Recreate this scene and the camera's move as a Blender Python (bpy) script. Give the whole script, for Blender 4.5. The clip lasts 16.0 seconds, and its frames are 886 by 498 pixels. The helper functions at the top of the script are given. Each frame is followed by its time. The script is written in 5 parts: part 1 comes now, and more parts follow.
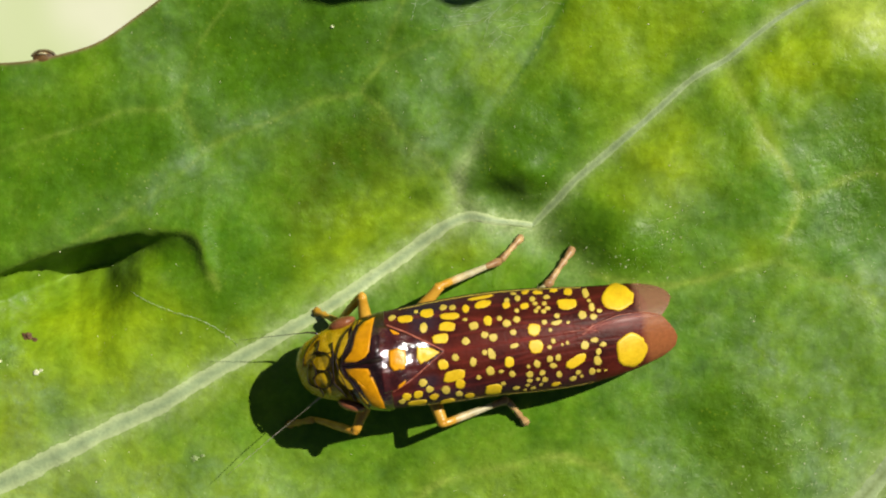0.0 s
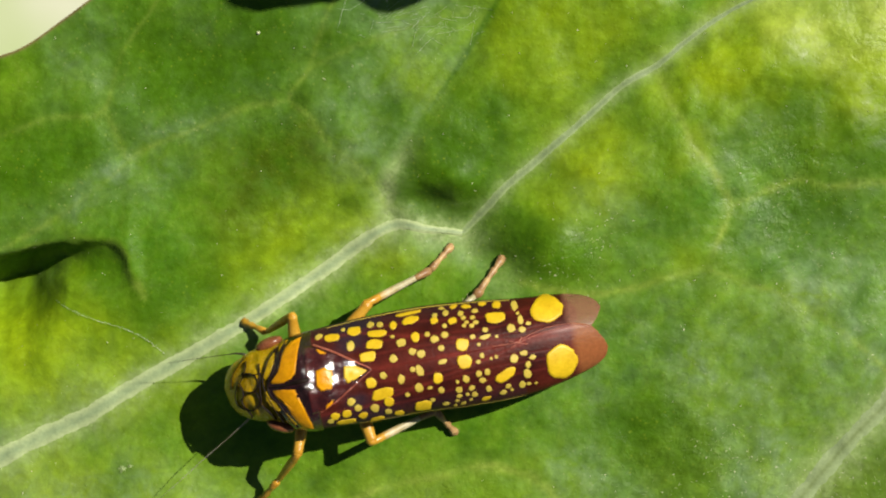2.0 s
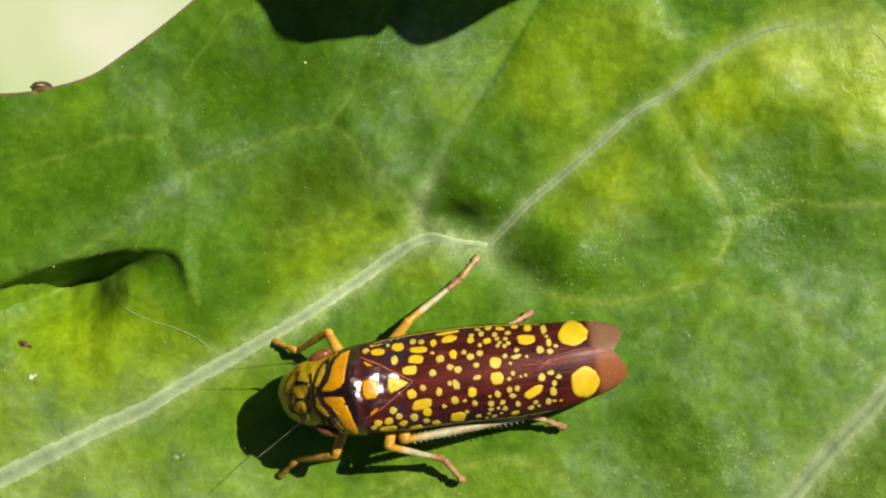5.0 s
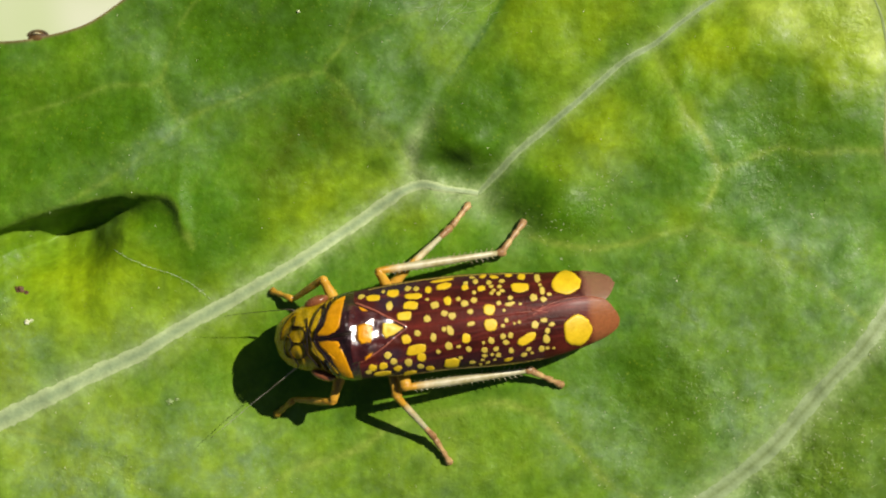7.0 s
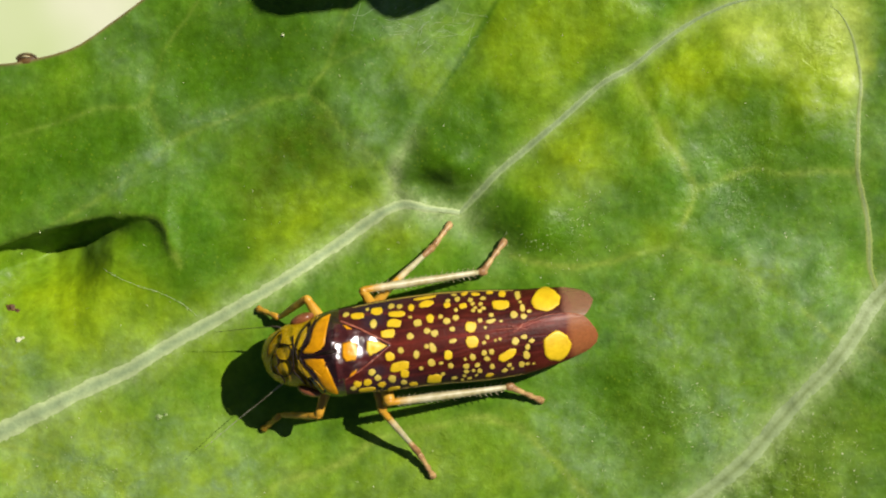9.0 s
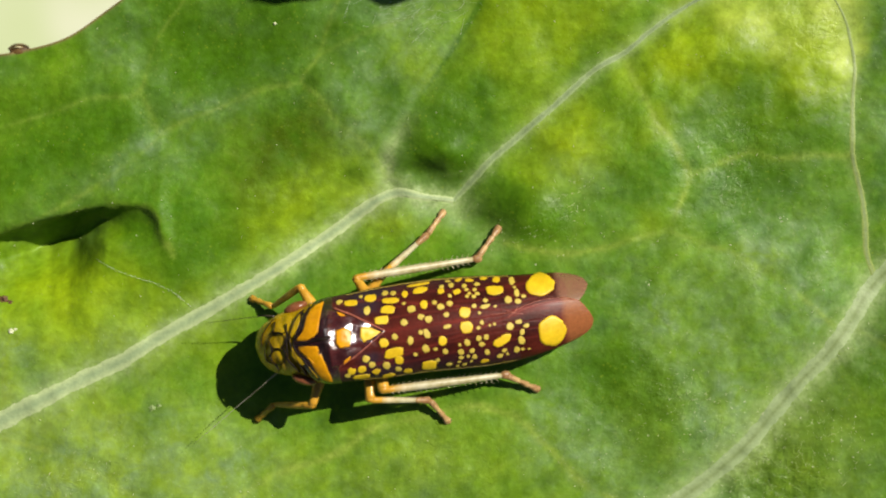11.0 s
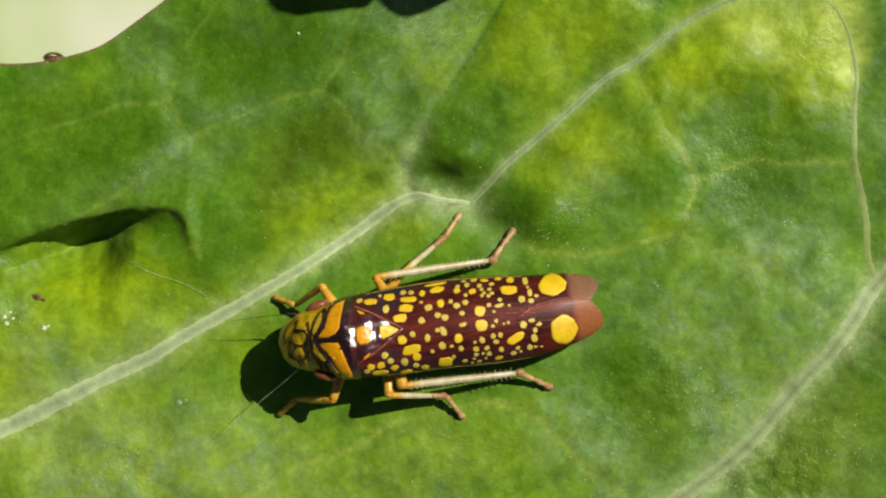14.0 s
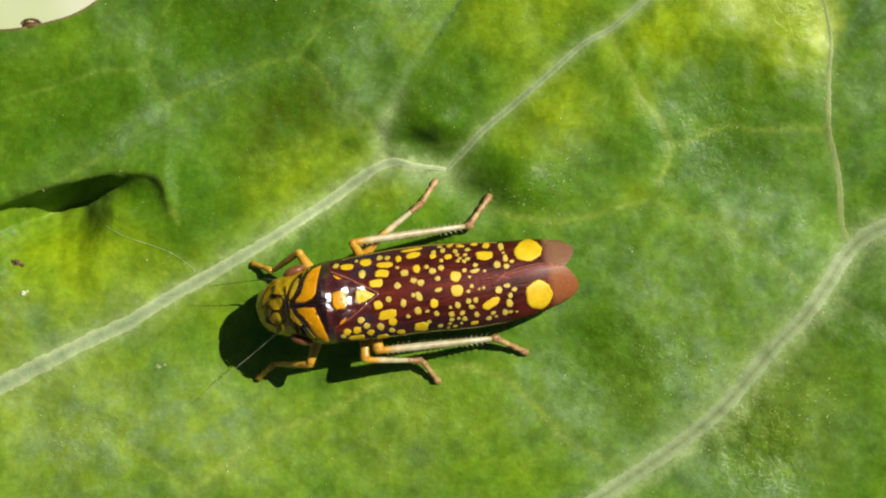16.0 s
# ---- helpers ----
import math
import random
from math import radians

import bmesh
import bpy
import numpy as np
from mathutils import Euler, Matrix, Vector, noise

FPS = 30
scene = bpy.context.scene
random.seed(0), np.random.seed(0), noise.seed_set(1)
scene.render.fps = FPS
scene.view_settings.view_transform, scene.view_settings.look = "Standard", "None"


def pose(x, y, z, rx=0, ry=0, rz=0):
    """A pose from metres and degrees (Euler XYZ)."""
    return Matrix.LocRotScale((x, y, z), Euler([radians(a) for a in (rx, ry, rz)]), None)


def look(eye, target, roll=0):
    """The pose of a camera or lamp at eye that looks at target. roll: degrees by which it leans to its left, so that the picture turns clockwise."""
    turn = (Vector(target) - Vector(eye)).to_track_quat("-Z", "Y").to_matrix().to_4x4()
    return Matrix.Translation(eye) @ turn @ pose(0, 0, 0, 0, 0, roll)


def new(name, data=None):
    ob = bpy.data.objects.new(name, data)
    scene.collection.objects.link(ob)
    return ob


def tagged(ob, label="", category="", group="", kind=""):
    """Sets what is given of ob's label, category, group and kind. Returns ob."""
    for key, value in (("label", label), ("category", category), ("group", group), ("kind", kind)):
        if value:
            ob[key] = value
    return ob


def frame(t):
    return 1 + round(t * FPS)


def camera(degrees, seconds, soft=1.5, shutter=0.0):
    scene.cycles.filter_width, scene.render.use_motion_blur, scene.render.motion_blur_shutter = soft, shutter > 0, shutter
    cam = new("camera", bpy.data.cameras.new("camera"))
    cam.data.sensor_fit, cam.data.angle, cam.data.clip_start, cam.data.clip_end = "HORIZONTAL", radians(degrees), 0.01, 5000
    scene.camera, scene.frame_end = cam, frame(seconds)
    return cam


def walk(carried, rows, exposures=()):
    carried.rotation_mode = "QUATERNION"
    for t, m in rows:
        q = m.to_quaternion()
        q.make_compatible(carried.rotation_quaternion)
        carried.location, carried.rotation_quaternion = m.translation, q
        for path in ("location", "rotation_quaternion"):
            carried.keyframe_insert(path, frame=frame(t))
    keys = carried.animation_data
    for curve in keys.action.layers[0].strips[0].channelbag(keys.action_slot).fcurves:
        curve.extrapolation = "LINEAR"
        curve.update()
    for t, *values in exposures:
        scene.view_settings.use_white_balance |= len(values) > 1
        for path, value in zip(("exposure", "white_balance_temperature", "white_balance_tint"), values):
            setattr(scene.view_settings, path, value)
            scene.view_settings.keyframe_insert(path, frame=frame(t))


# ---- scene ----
# Units: shapes are written in millimetres and scaled by MM when their meshes are made.
MM = 0.001
DUR = 16.0

# ---- camera and its walk ----
cam = camera(36.0, DUR, soft=2.2)
walk(cam, [
    (0.0, pose(0.00382, 0.00102, 0.04632, -2.333, 2.094, 0.067)),
    (0.5, pose(0.00443, 0.00033, 0.04616, -2.498, 1.224, 0.036)),
    (1.0, pose(0.00455, 0.00193, 0.04628, -2.843, 1.358, 0.161)),
    (1.5, pose(0.00499, 0.00266, 0.04611, -3.237, 0.977, 0.078)),
    (2.0, pose(0.00554, 0.00189, 0.04582, -3.089, 1.248, -0.010)),
    (2.5, pose(0.00512, 0.00159, 0.04622, -2.085, 1.940, 0.082)),
    (3.0, pose(0.00508, 0.00145, 0.04670, -2.867, 1.619, 0.324)),
    (3.5, pose(0.00582, 0.00174, 0.04777, -3.431, 1.463, 0.229)),
    (4.0, pose(0.00580, 0.00170, 0.04945, -2.746, 2.105, 0.268)),
    (4.2, pose(0.00588, 0.00167, 0.04966, -2.378, 2.273, 0.336)),
    (6.3, pose(0.00496, -0.00009, 0.05147, -0.846, 2.339, 0.610)),
    (6.5, pose(0.00513, 0.00049, 0.05135, -1.472, 2.237, 0.612)),
    (7.0, pose(0.00600, -0.00080, 0.05113, -1.534, 2.372, 0.651)),
    (7.5, pose(0.00619, 0.00013, 0.05079, -3.026, 2.075, 0.619)),
    (8.0, pose(0.00520, 0.00046, 0.05136, -2.080, 2.184, 0.772)),
    (8.5, pose(0.00655, 0.00060, 0.05168, -2.518, 1.983, 0.555)),
    (8.7, pose(0.00627, 0.00114, 0.05225, -2.789, 1.914, 0.553)),
    (11.0, pose(0.00674, -0.00057, 0.05204, -1.503, 2.130, 0.130)),
    (11.5, pose(0.00640, -0.00003, 0.05204, -1.379, 2.294, 0.125)),
    (12.0, pose(0.00580, -0.00003, 0.05313, -1.392, 2.384, 0.303)),
    (12.5, pose(0.00717, -0.00046, 0.05364, -1.674, 2.686, 0.207)),
    (13.0, pose(0.00599, -0.00220, 0.05340, -1.270, 2.584, 0.255)),
    (13.5, pose(0.00671, -0.00145, 0.05344, -1.295, 2.823, 0.383)),
    (14.0, pose(0.00673, -0.00084, 0.05408, -1.088, 2.720, 0.325)),
    (14.5, pose(0.00559, -0.00116, 0.05442, -0.722, 2.872, 0.366)),
    (15.0, pose(0.00705, -0.00044, 0.05397, -2.030, 2.655, 0.385)),
    (15.5, pose(0.00783, -0.00014, 0.05418, -2.440, 2.585, 0.331)),
    (16.0, pose(0.00753, -0.00105, 0.05440, -2.288, 2.557, 0.371)),
], exposures=[(0.0, 0.35), (0.5, 0.28), (1.0, 0.28), (2.0, 0.31), (2.5, 0.29), (3.0, 0.29), (3.5, 0.32), (4.2, 0.35), (6.3, 0.33), (7.0, 0.29), (8.0, 0.33), (8.7, 0.34), (11.0, 0.38), (12.0, 0.31), (12.5, 0.32), (13.0, 0.29), (13.5, 0.18), (14.0, 0.20), (14.5, 0.32), (15.0, 0.25), (15.5, 0.29), (16.0, 0.32)])

# ---- world, sun and exposure ----
SUN_WAY = Vector((-0.82, -0.57, -1.0)).normalized()
SUN_UP = math.asin(-SUN_WAY.z)
SUN_TURN = math.atan2(0.82, 0.57)
world = bpy.data.worlds.new("sky")
scene.world = world
world.use_nodes = True
wn = world.node_tree
sky = wn.nodes.new("ShaderNodeTexSky")
sky.sky_type = "NISHITA"
sky.sun_disc = False
sky.sun_elevation, sky.sun_rotation = SUN_UP, SUN_TURN
wn.links.new(sky.outputs["Color"], wn.nodes["Background"].inputs["Color"])
wn.nodes["Background"].inputs["Strength"].default_value = 0.025
sun_data = bpy.data.lights.new("sun", "SUN")
sun_data.energy, sun_data.angle, sun_data.color = 4.75, radians(0.53), (1.0, 0.94, 0.82)
sun = new("sun", sun_data)
sun.matrix_world = look(-SUN_WAY, (0, 0, 0))

# ---- materials ----


class Mat:
    """A short way to write a node material with a Principled shader."""

    def __init__(self, name, color=(0.5, 0.5, 0.5), rough=0.5, metal=0.0, spec=0.5):
        self.m = bpy.data.materials.new(name)
        self.m.use_nodes = True
        self.t = self.m.node_tree
        self.p = self.t.nodes["Principled BSDF"]
        self.p.inputs["Base Color"].default_value = (*color, 1)
        self.p.inputs["Roughness"].default_value = rough
        self.p.inputs["Metallic"].default_value = metal
        self.p.inputs["Specular IOR Level"].default_value = spec
        self.coord = None

    def node(self, kind, **inputs):
        n = self.t.nodes.new("ShaderNode" + kind)
        for k, v in inputs.items():
            n.inputs[k.replace("_", " ")].default_value = v
        return n

    def link(self, a, b):
        self.t.links.new(a, b)

    def mm(self):
        """Object coordinates in millimetres."""
        if self.coord is None:
            tc, mp = self.node("TexCoord"), self.node("Mapping")
            mp.inputs["Scale"].default_value = (1 / MM,) * 3
            self.link(tc.outputs["Object"], mp.inputs["Vector"])
            self.coord = mp.outputs["Vector"]
        return self.coord

    def noise(self, scale, detail=3.0, rough=0.55, warp=0.0):
        n = self.node("TexNoise", Scale=scale, Detail=detail, Roughness=rough, Distortion=warp)
        self.link(self.mm(), n.inputs["Vector"])
        return n.outputs["Fac"]

    def cells(self, scale, feature="F1"):
        n = self.node("TexVoronoi", Scale=scale)
        n.feature = feature
        self.link(self.mm(), n.inputs["Vector"])
        return n.outputs["Distance"]

    def ramp(self, fac, *stops):
        r = self.node("ValToRGB")
        e = r.color_ramp.elements
        while len(e) < len(stops):
            e.new(0.5)
        for el, (at, c) in zip(e, stops):
            el.position = at
            el.color = (c, c, c, 1) if isinstance(c, (int, float)) else (*c, 1)
        self.link(fac, r.inputs["Fac"])
        return r.outputs["Color"]

    def attr(self, name):
        n = self.node("Attribute")
        n.attribute_name = name
        return n.outputs["Fac"]

    def mix(self, fac, a, b, mode="MIX"):
        n = self.node("Mix")
        n.data_type, n.blend_type = "RGBA", mode
        for v, i in ((fac, 0), (a, 6), (b, 7)):
            if isinstance(v, (int, float)):
                n.inputs[i].default_value = v if i == 0 else (v, v, v, 1)
            elif isinstance(v, tuple):
                n.inputs[i].default_value = (*v, 1)
            else:
                self.link(v, n.inputs[i])
        return n.outputs[2]

    def math(self, op, a, b=0.0, clamp=False):
        n = self.node("Math")
        n.operation, n.use_clamp = op, clamp
        for v, i in ((a, 0), (b, 1)):
            if isinstance(v, (int, float)):
                n.inputs[i].default_value = v
            else:
                self.link(v, n.inputs[i])
        return n.outputs[0]

    def color(self, out):
        self.link(out, self.p.inputs["Base Color"])

    def rough(self, out):
        self.link(out, self.p.inputs["Roughness"])

    def bump(self, height, mm=0.02, strength=1.0):
        b = self.node("Bump", Strength=strength, Distance=mm * MM)
        self.link(height, b.inputs["Height"])
        self.link(b.outputs["Normal"], self.p.inputs["Normal"])


def mat_leaf(name="leaf_blade"):
    """Waxy cabbage-like blade: mottled greens, yellowing patches, pale veins, grey bloom, some painted light and shade.
    """
    m = Mat(name, rough=0.45, spec=0.18)
    big, mid, fine = m.noise(0.30, 3), m.noise(0.85, 3, 0.5), m.noise(4.0, 3, 0.55)
    grain = m.noise(16.0, 2, 0.55)
    green = m.ramp(mid, (0.28, (0.036, 0.112, 0.003)), (0.48, (0.058, 0.158, 0.004)), (0.64, (0.084, 0.200, 0.006)), (0.80, (0.115, 0.240, 0.010)))
    green = m.mix(m.ramp(big, (0.40, 0.0), (0.68, 0.6)), green, (0.125, 0.245, 0.008))
    net = m.node("TexVoronoi", Scale=0.75)
    net.feature = "DISTANCE_TO_EDGE"
    bent = m.node("VectorMath")
    bent.operation = "ADD"
    wv = m.node("TexNoise", Scale=1.2, Detail=2.0)
    m.link(m.mm(), wv.inputs["Vector"])
    m.link(m.mm(), bent.inputs[0])
    m.link(wv.outputs["Color"], bent.inputs[1])
    m.link(bent.outputs[0], net.inputs["Vector"])
    lines = m.ramp(net.outputs["Distance"], (0.0, 1.0), (0.09, 0.0))
    green = m.mix(m.math("MULTIPLY", lines, m.ramp(big, (0.35, 0.03), (0.6, 0.20))), green, (0.170, 0.270, 0.020))
    small = m.node("TexVoronoi", Scale=2.3)
    small.feature = "DISTANCE_TO_EDGE"
    m.link(bent.outputs[0], small.inputs["Vector"])
    green = m.mix(m.math("MULTIPLY", m.ramp(small.outputs["Distance"], (0.0, 1.0), (0.10, 0.0)), m.ramp(mid, (0.35, 0.0), (0.65, 0.22))), green, (0.180, 0.285, 0.030))
    yel = m.math("MULTIPLY", m.attr("yellow"), m.ramp(mid, (0.28, 0.55), (0.62, 1.0)))
    c = m.mix(yel, green, (0.240, 0.345, 0.004))
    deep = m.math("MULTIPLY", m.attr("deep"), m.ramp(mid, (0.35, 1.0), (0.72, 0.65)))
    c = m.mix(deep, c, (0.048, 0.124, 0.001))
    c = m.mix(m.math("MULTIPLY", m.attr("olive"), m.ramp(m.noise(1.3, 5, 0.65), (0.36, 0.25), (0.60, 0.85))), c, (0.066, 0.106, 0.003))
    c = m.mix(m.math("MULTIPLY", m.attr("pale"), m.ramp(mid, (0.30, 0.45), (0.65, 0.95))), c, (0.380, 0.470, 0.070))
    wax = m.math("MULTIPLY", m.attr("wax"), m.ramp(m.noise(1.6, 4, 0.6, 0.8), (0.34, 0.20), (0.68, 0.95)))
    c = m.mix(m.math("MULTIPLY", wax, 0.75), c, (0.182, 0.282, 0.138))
    c = m.mix(m.math("MULTIPLY", m.attr("vein"), m.ramp(m.noise(7.0, 3, 0.6), (0.30, 0.45), (0.62, 1.0))), c, (0.300, 0.390, 0.155))
    c = m.mix(m.math("MULTIPLY", m.attr("thread"), m.ramp(fine, (0.32, 0.45), (0.62, 0.85))), c, (0.235, 0.320, 0.045))
    c = m.mix(m.attr("rim"), c, (0.190, 0.130, 0.060))
    areole = m.node("TexVoronoi", Scale=3.4, Randomness=1.0)
    m.link(bent.outputs[0], areole.inputs["Vector"])
    c = m.mix(0.30, c, m.ramp(fine, (0.28, 0.70), (0.72, 1.25)), "MULTIPLY")
    c = m.mix(0.20, c, m.ramp(areole.outputs["Distance"], (0.10, 1.22), (0.55, 0.72)), "MULTIPLY")
    c = m.mix(0.06, c, m.ramp(grain, (0.30, 0.65), (0.70, 1.35)), "MULTIPLY")
    fleck = m.math("MULTIPLY", m.ramp(m.cells(4.2), (0.06, 1.0), (0.16, 0.0)), m.ramp(m.noise(0.9, 4, 0.65), (0.50, 0.0), (0.66, 0.36)))
    c = m.mix(fleck, c, (0.330, 0.390, 0.120))
    blotch = m.noise(1.9, 4, 0.6, 0.4)
    c = m.mix(0.5, c, m.ramp(blotch, (0.32, 0.68), (0.68, 1.28)), "MULTIPLY")
    crumbs = m.math("MULTIPLY", m.ramp(m.cells(5.5), (0.12, 1.0), (0.30, 0.0)), m.ramp(m.noise(2.6, 3, 0.6), (0.46, 0.0), (0.62, 0.50)))
    # yellow glints of the deep patches, put into the colour as bright cells
    c = m.mix(m.math("MULTIPLY", crumbs, m.attr("deep")), c, (0.200, 0.280, 0.012))
    c = m.mix(m.math("MULTIPLY", crumbs, m.math("MULTIPLY", m.attr("wax"), 0.7)), c, (0.400, 0.470, 0.250))
    m.color(c)
    gloss = m.attr("gloss")
    m.rough(m.mix(gloss, m.ramp(fine, (0.30, 0.36), (0.70, 0.58)), 0.26))
    dots = m.ramp(m.cells(6.0), (0.0, 1.0), (0.35, 0.0))
    pebble = m.math("MULTIPLY", m.ramp(areole.outputs["Distance"], (0.0, 1.0), (0.6, 0.0)), m.ramp(m.noise(0.45, 3, 0.6), (0.38, 0.15), (0.62, 0.9)))
    wrinkle = m.math("MULTIPLY", m.math("MULTIPLY", m.noise(3.0, 4, 0.6, 1.2), gloss), 1.5)
    m.bump(m.math("ADD", m.math("ADD", m.math("ADD", mid, m.math("MULTIPLY", pebble, 0.14)), wrinkle), m.math("ADD", m.math("MULTIPLY", fine, 0.22), m.math("MULTIPLY", dots, 0.10))), 0.10, 0.6)
    return m.m


def mat_vein(name, edge, core):
    """A rib with pale sides and a duller furrow along its middle."""
    m = Mat(name, rough=0.5, spec=0.3)
    n, f = m.noise(2.2, 4, 0.6), m.noise(9.0, 3, 0.6)
    c = m.mix(m.math("MULTIPLY", m.attr("core"), m.ramp(n, (0.3, 0.6), (0.6, 1.0))), edge, core)
    m.color(m.mix(0.4, c, m.ramp(f, (0.3, 0.7), (0.7, 1.25)), "MULTIPLY"))
    m.bump(f, 0.02, 0.6)
    return m.m


def mat_plain(name, c0, c1, scale, rough=0.4, bump=0.0, spec=0.5, coat=0.0):
    """Two tones of one surface mixed by grain, with fine relief."""
    m = Mat(name, rough=rough, spec=spec)
    n, f = m.noise(scale, 4, 0.6), m.noise(scale * 6, 3, 0.6)
    c = m.ramp(n, (0.32, c0), (0.68, c1))
    m.color(m.mix(0.3, c, m.ramp(f, (0.3, 0.65), (0.7, 1.3)), "MULTIPLY"))
    m.rough(m.ramp(f, (0.3, max(0.05, rough - 0.08)), (0.7, min(1, rough + 0.12))))
    if bump:
        m.bump(m.math("ADD", n, m.math("MULTIPLY", f, 0.5)), bump, 0.8)
        m.link(m.p.inputs["Normal"].links[0].from_socket, m.p.inputs["Coat Normal"])
    m.p.inputs["Coat Weight"].default_value = coat
    m.p.inputs["Coat Roughness"].default_value = 0.12
    return m.m


def mat_shin():
    """A pale shin that is orange at its knee."""
    m = Mat("shin_pale", rough=0.4, spec=0.5)
    n, f = m.noise(2.2, 4, 0.6), m.noise(13.0, 3, 0.6)
    cut = m.node("SeparateXYZ")
    m.link(m.mm(), cut.inputs[0])
    along = m.math("ADD", cut.outputs[0], m.math("MULTIPLY", n, 0.6))
    pale = m.ramp(n, (0.32, (0.30, 0.25, 0.10)), (0.68, (0.54, 0.50, 0.34)))
    c = m.mix(m.ramp(m.math("MULTIPLY", along, 0.5), (0.2, 0.0), (0.72, 1.0)), (0.50, 0.27, 0.02), pale)
    m.color(m.mix(0.3, c, m.ramp(f, (0.3, 0.65), (0.7, 1.3)), "MULTIPLY"))
    m.bump(m.math("ADD", n, m.math("MULTIPLY", f, 0.5)), 0.012, 0.8)
    return m.m


def mat_wing():
    """Dark maroon leathery forewing, bluish at its base, redder along its veins."""
    m = Mat("forewing_leather", rough=0.36, spec=0.06)
    n, f = m.noise(1.1, 4, 0.6), m.noise(9.0, 3, 0.6)
    c = m.ramp(n, (0.30, (0.020, 0.005, 0.005)), (0.55, (0.058, 0.010, 0.006)), (0.75, (0.084, 0.014, 0.008)))
    c = m.mix(m.math("MULTIPLY", m.attr("slate"), 0.6), c, (0.020, 0.022, 0.035))
    c = m.mix(m.math("MULTIPLY", m.attr("red"), 0.8), c, (0.175, 0.025, 0.018))
    c = m.mix(m.math("MULTIPLY", m.attr("membrane"), 0.9), c, m.mix(m.ramp(m.attr("clear"), (0.2, 0.0), (0.6, 1.0)), (0.300, 0.100, 0.036), (0.250, 0.160, 0.145)))
    m.color(m.mix(0.35, c, m.ramp(f, (0.3, 0.55), (0.7, 1.4)), "MULTIPLY"))
    m.bump(m.math("ADD", f, m.math("MULTIPLY", m.attr("red"), -1.2)), 0.018, 0.7)
    m.p.inputs["Coat Weight"].default_value = 0.02
    m.p.inputs["Coat Roughness"].default_value = 0.2
    clear = m.node("BsdfTransparent")
    sh = m.node("MixShader")
    m.link(m.math("MULTIPLY", m.attr("membrane"), m.attr("clear")), sh.inputs[0])
    m.link(m.p.outputs[0], sh.inputs[1])
    m.link(clear.outputs[0], sh.inputs[2])
    m.link(sh.outputs[0], m.t.nodes["Material Output"].inputs["Surface"])
    return m.m


def mat_film():
    """The glassy wing of a fly, milky and slightly iridescent."""
    m = Mat("fly_wing_film", (0.55, 0.66, 0.66), rough=0.25, spec=0.6)
    f = m.noise(5.0, 3, 0.6, 0.6)
    m.color(m.ramp(f, (0.3, (0.30, 0.38, 0.42)), (0.5, (0.36, 0.52, 0.46)), (0.7, (0.58, 0.60, 0.62))))
    clear, sh = m.node("BsdfTransparent"), m.node("MixShader")
    m.link(m.ramp(f, (0.3, 0.72), (0.7, 0.42)), sh.inputs[0])
    m.link(m.p.outputs[0], sh.inputs[1])
    m.link(clear.outputs[0], sh.inputs[2])
    m.link(sh.outputs[0], m.t.nodes["Material Output"].inputs["Surface"])
    return m.m


def mat_ground():
    m = Mat("pale_ground", rough=0.9, spec=0.2)
    n = m.noise(0.02, 2, 0.5)
    c = m.ramp(n, (0.34, (0.30, 0.36, 0.20)), (0.46, (0.46, 0.54, 0.28)), (0.60, (0.60, 0.62, 0.46)), (0.75, (0.48, 0.47, 0.40)))
    m.color(c)
    return m.m


DULL_VEIN = mat_vein("dull_vein", (0.26, 0.345, 0.14), (0.180, 0.245, 0.110))
RIGHT_VEIN = mat_vein("thick_vein", (0.28, 0.36, 0.17), (0.165, 0.22, 0.075))
LEAF, VEIN, WING, GROUND, FILM = mat_leaf(), mat_vein("leaf_vein", (0.40, 0.48, 0.23), (0.235, 0.315, 0.160)), mat_wing(), mat_ground(), mat_film()
ARC_VEIN = mat_vein("arc_vein", (0.24, 0.31, 0.065), (0.21, 0.27, 0.11))
SPOT = mat_plain("yellow_spot", (0.58, 0.37, 0.006), (0.69, 0.47, 0.010), 2.0, 0.42, 0.012, 0.4)
PALE_SPOT = mat_plain("pale_yellow_spot", (0.46, 0.34, 0.035), (0.57, 0.44, 0.07), 3.0, 0.45, 0.012, 0.4)
ORANGE = mat_plain("orange_shield", (0.50, 0.20, 0.002), (0.66, 0.295, 0.003), 1.5, 0.32, 0.025, 0.2, 0.06)
OLIVE = mat_plain("olive_yellow_head", (0.33, 0.205, 0.002), (0.50, 0.320, 0.003), 2.2, 0.24, 0.05, 0.3, 0.3)
BLACK = mat_plain("black_line", (0.006, 0.004, 0.003), (0.018, 0.009, 0.006), 4.0, 0.5, 0.01, 0.15)
MAROON = mat_plain("maroon_chitin", (0.022, 0.005, 0.004), (0.070, 0.011, 0.008), 2.0, 0.14, 0.024, 0.65, 0.8)
GRAINY = mat_plain("grainy_black_shield", (0.005, 0.003, 0.002), (0.030, 0.006, 0.005), 2.5, 0.14, 0.042, 0.7, 0.5)
EYE = mat_plain("eye_red_brown", (0.140, 0.042, 0.018), (0.270, 0.095, 0.038), 2.0, 0.25, 0.01, 0.4, 0.15)
BELLY = mat_plain("belly", (0.060, 0.030, 0.012), (0.200, 0.110, 0.020), 1.5, 0.5, 0.02)
LEG_ORANGE = mat_plain("leg_orange", (0.44, 0.20, 0.010), (0.60, 0.34, 0.040), 2.2, 0.32, 0.02, 0.4, 0.1)
LEG_PALE = mat_plain("leg_pale", (0.30, 0.25, 0.10), (0.54, 0.50, 0.34), 2.2, 0.40, 0.012)
SHIN = mat_shin()
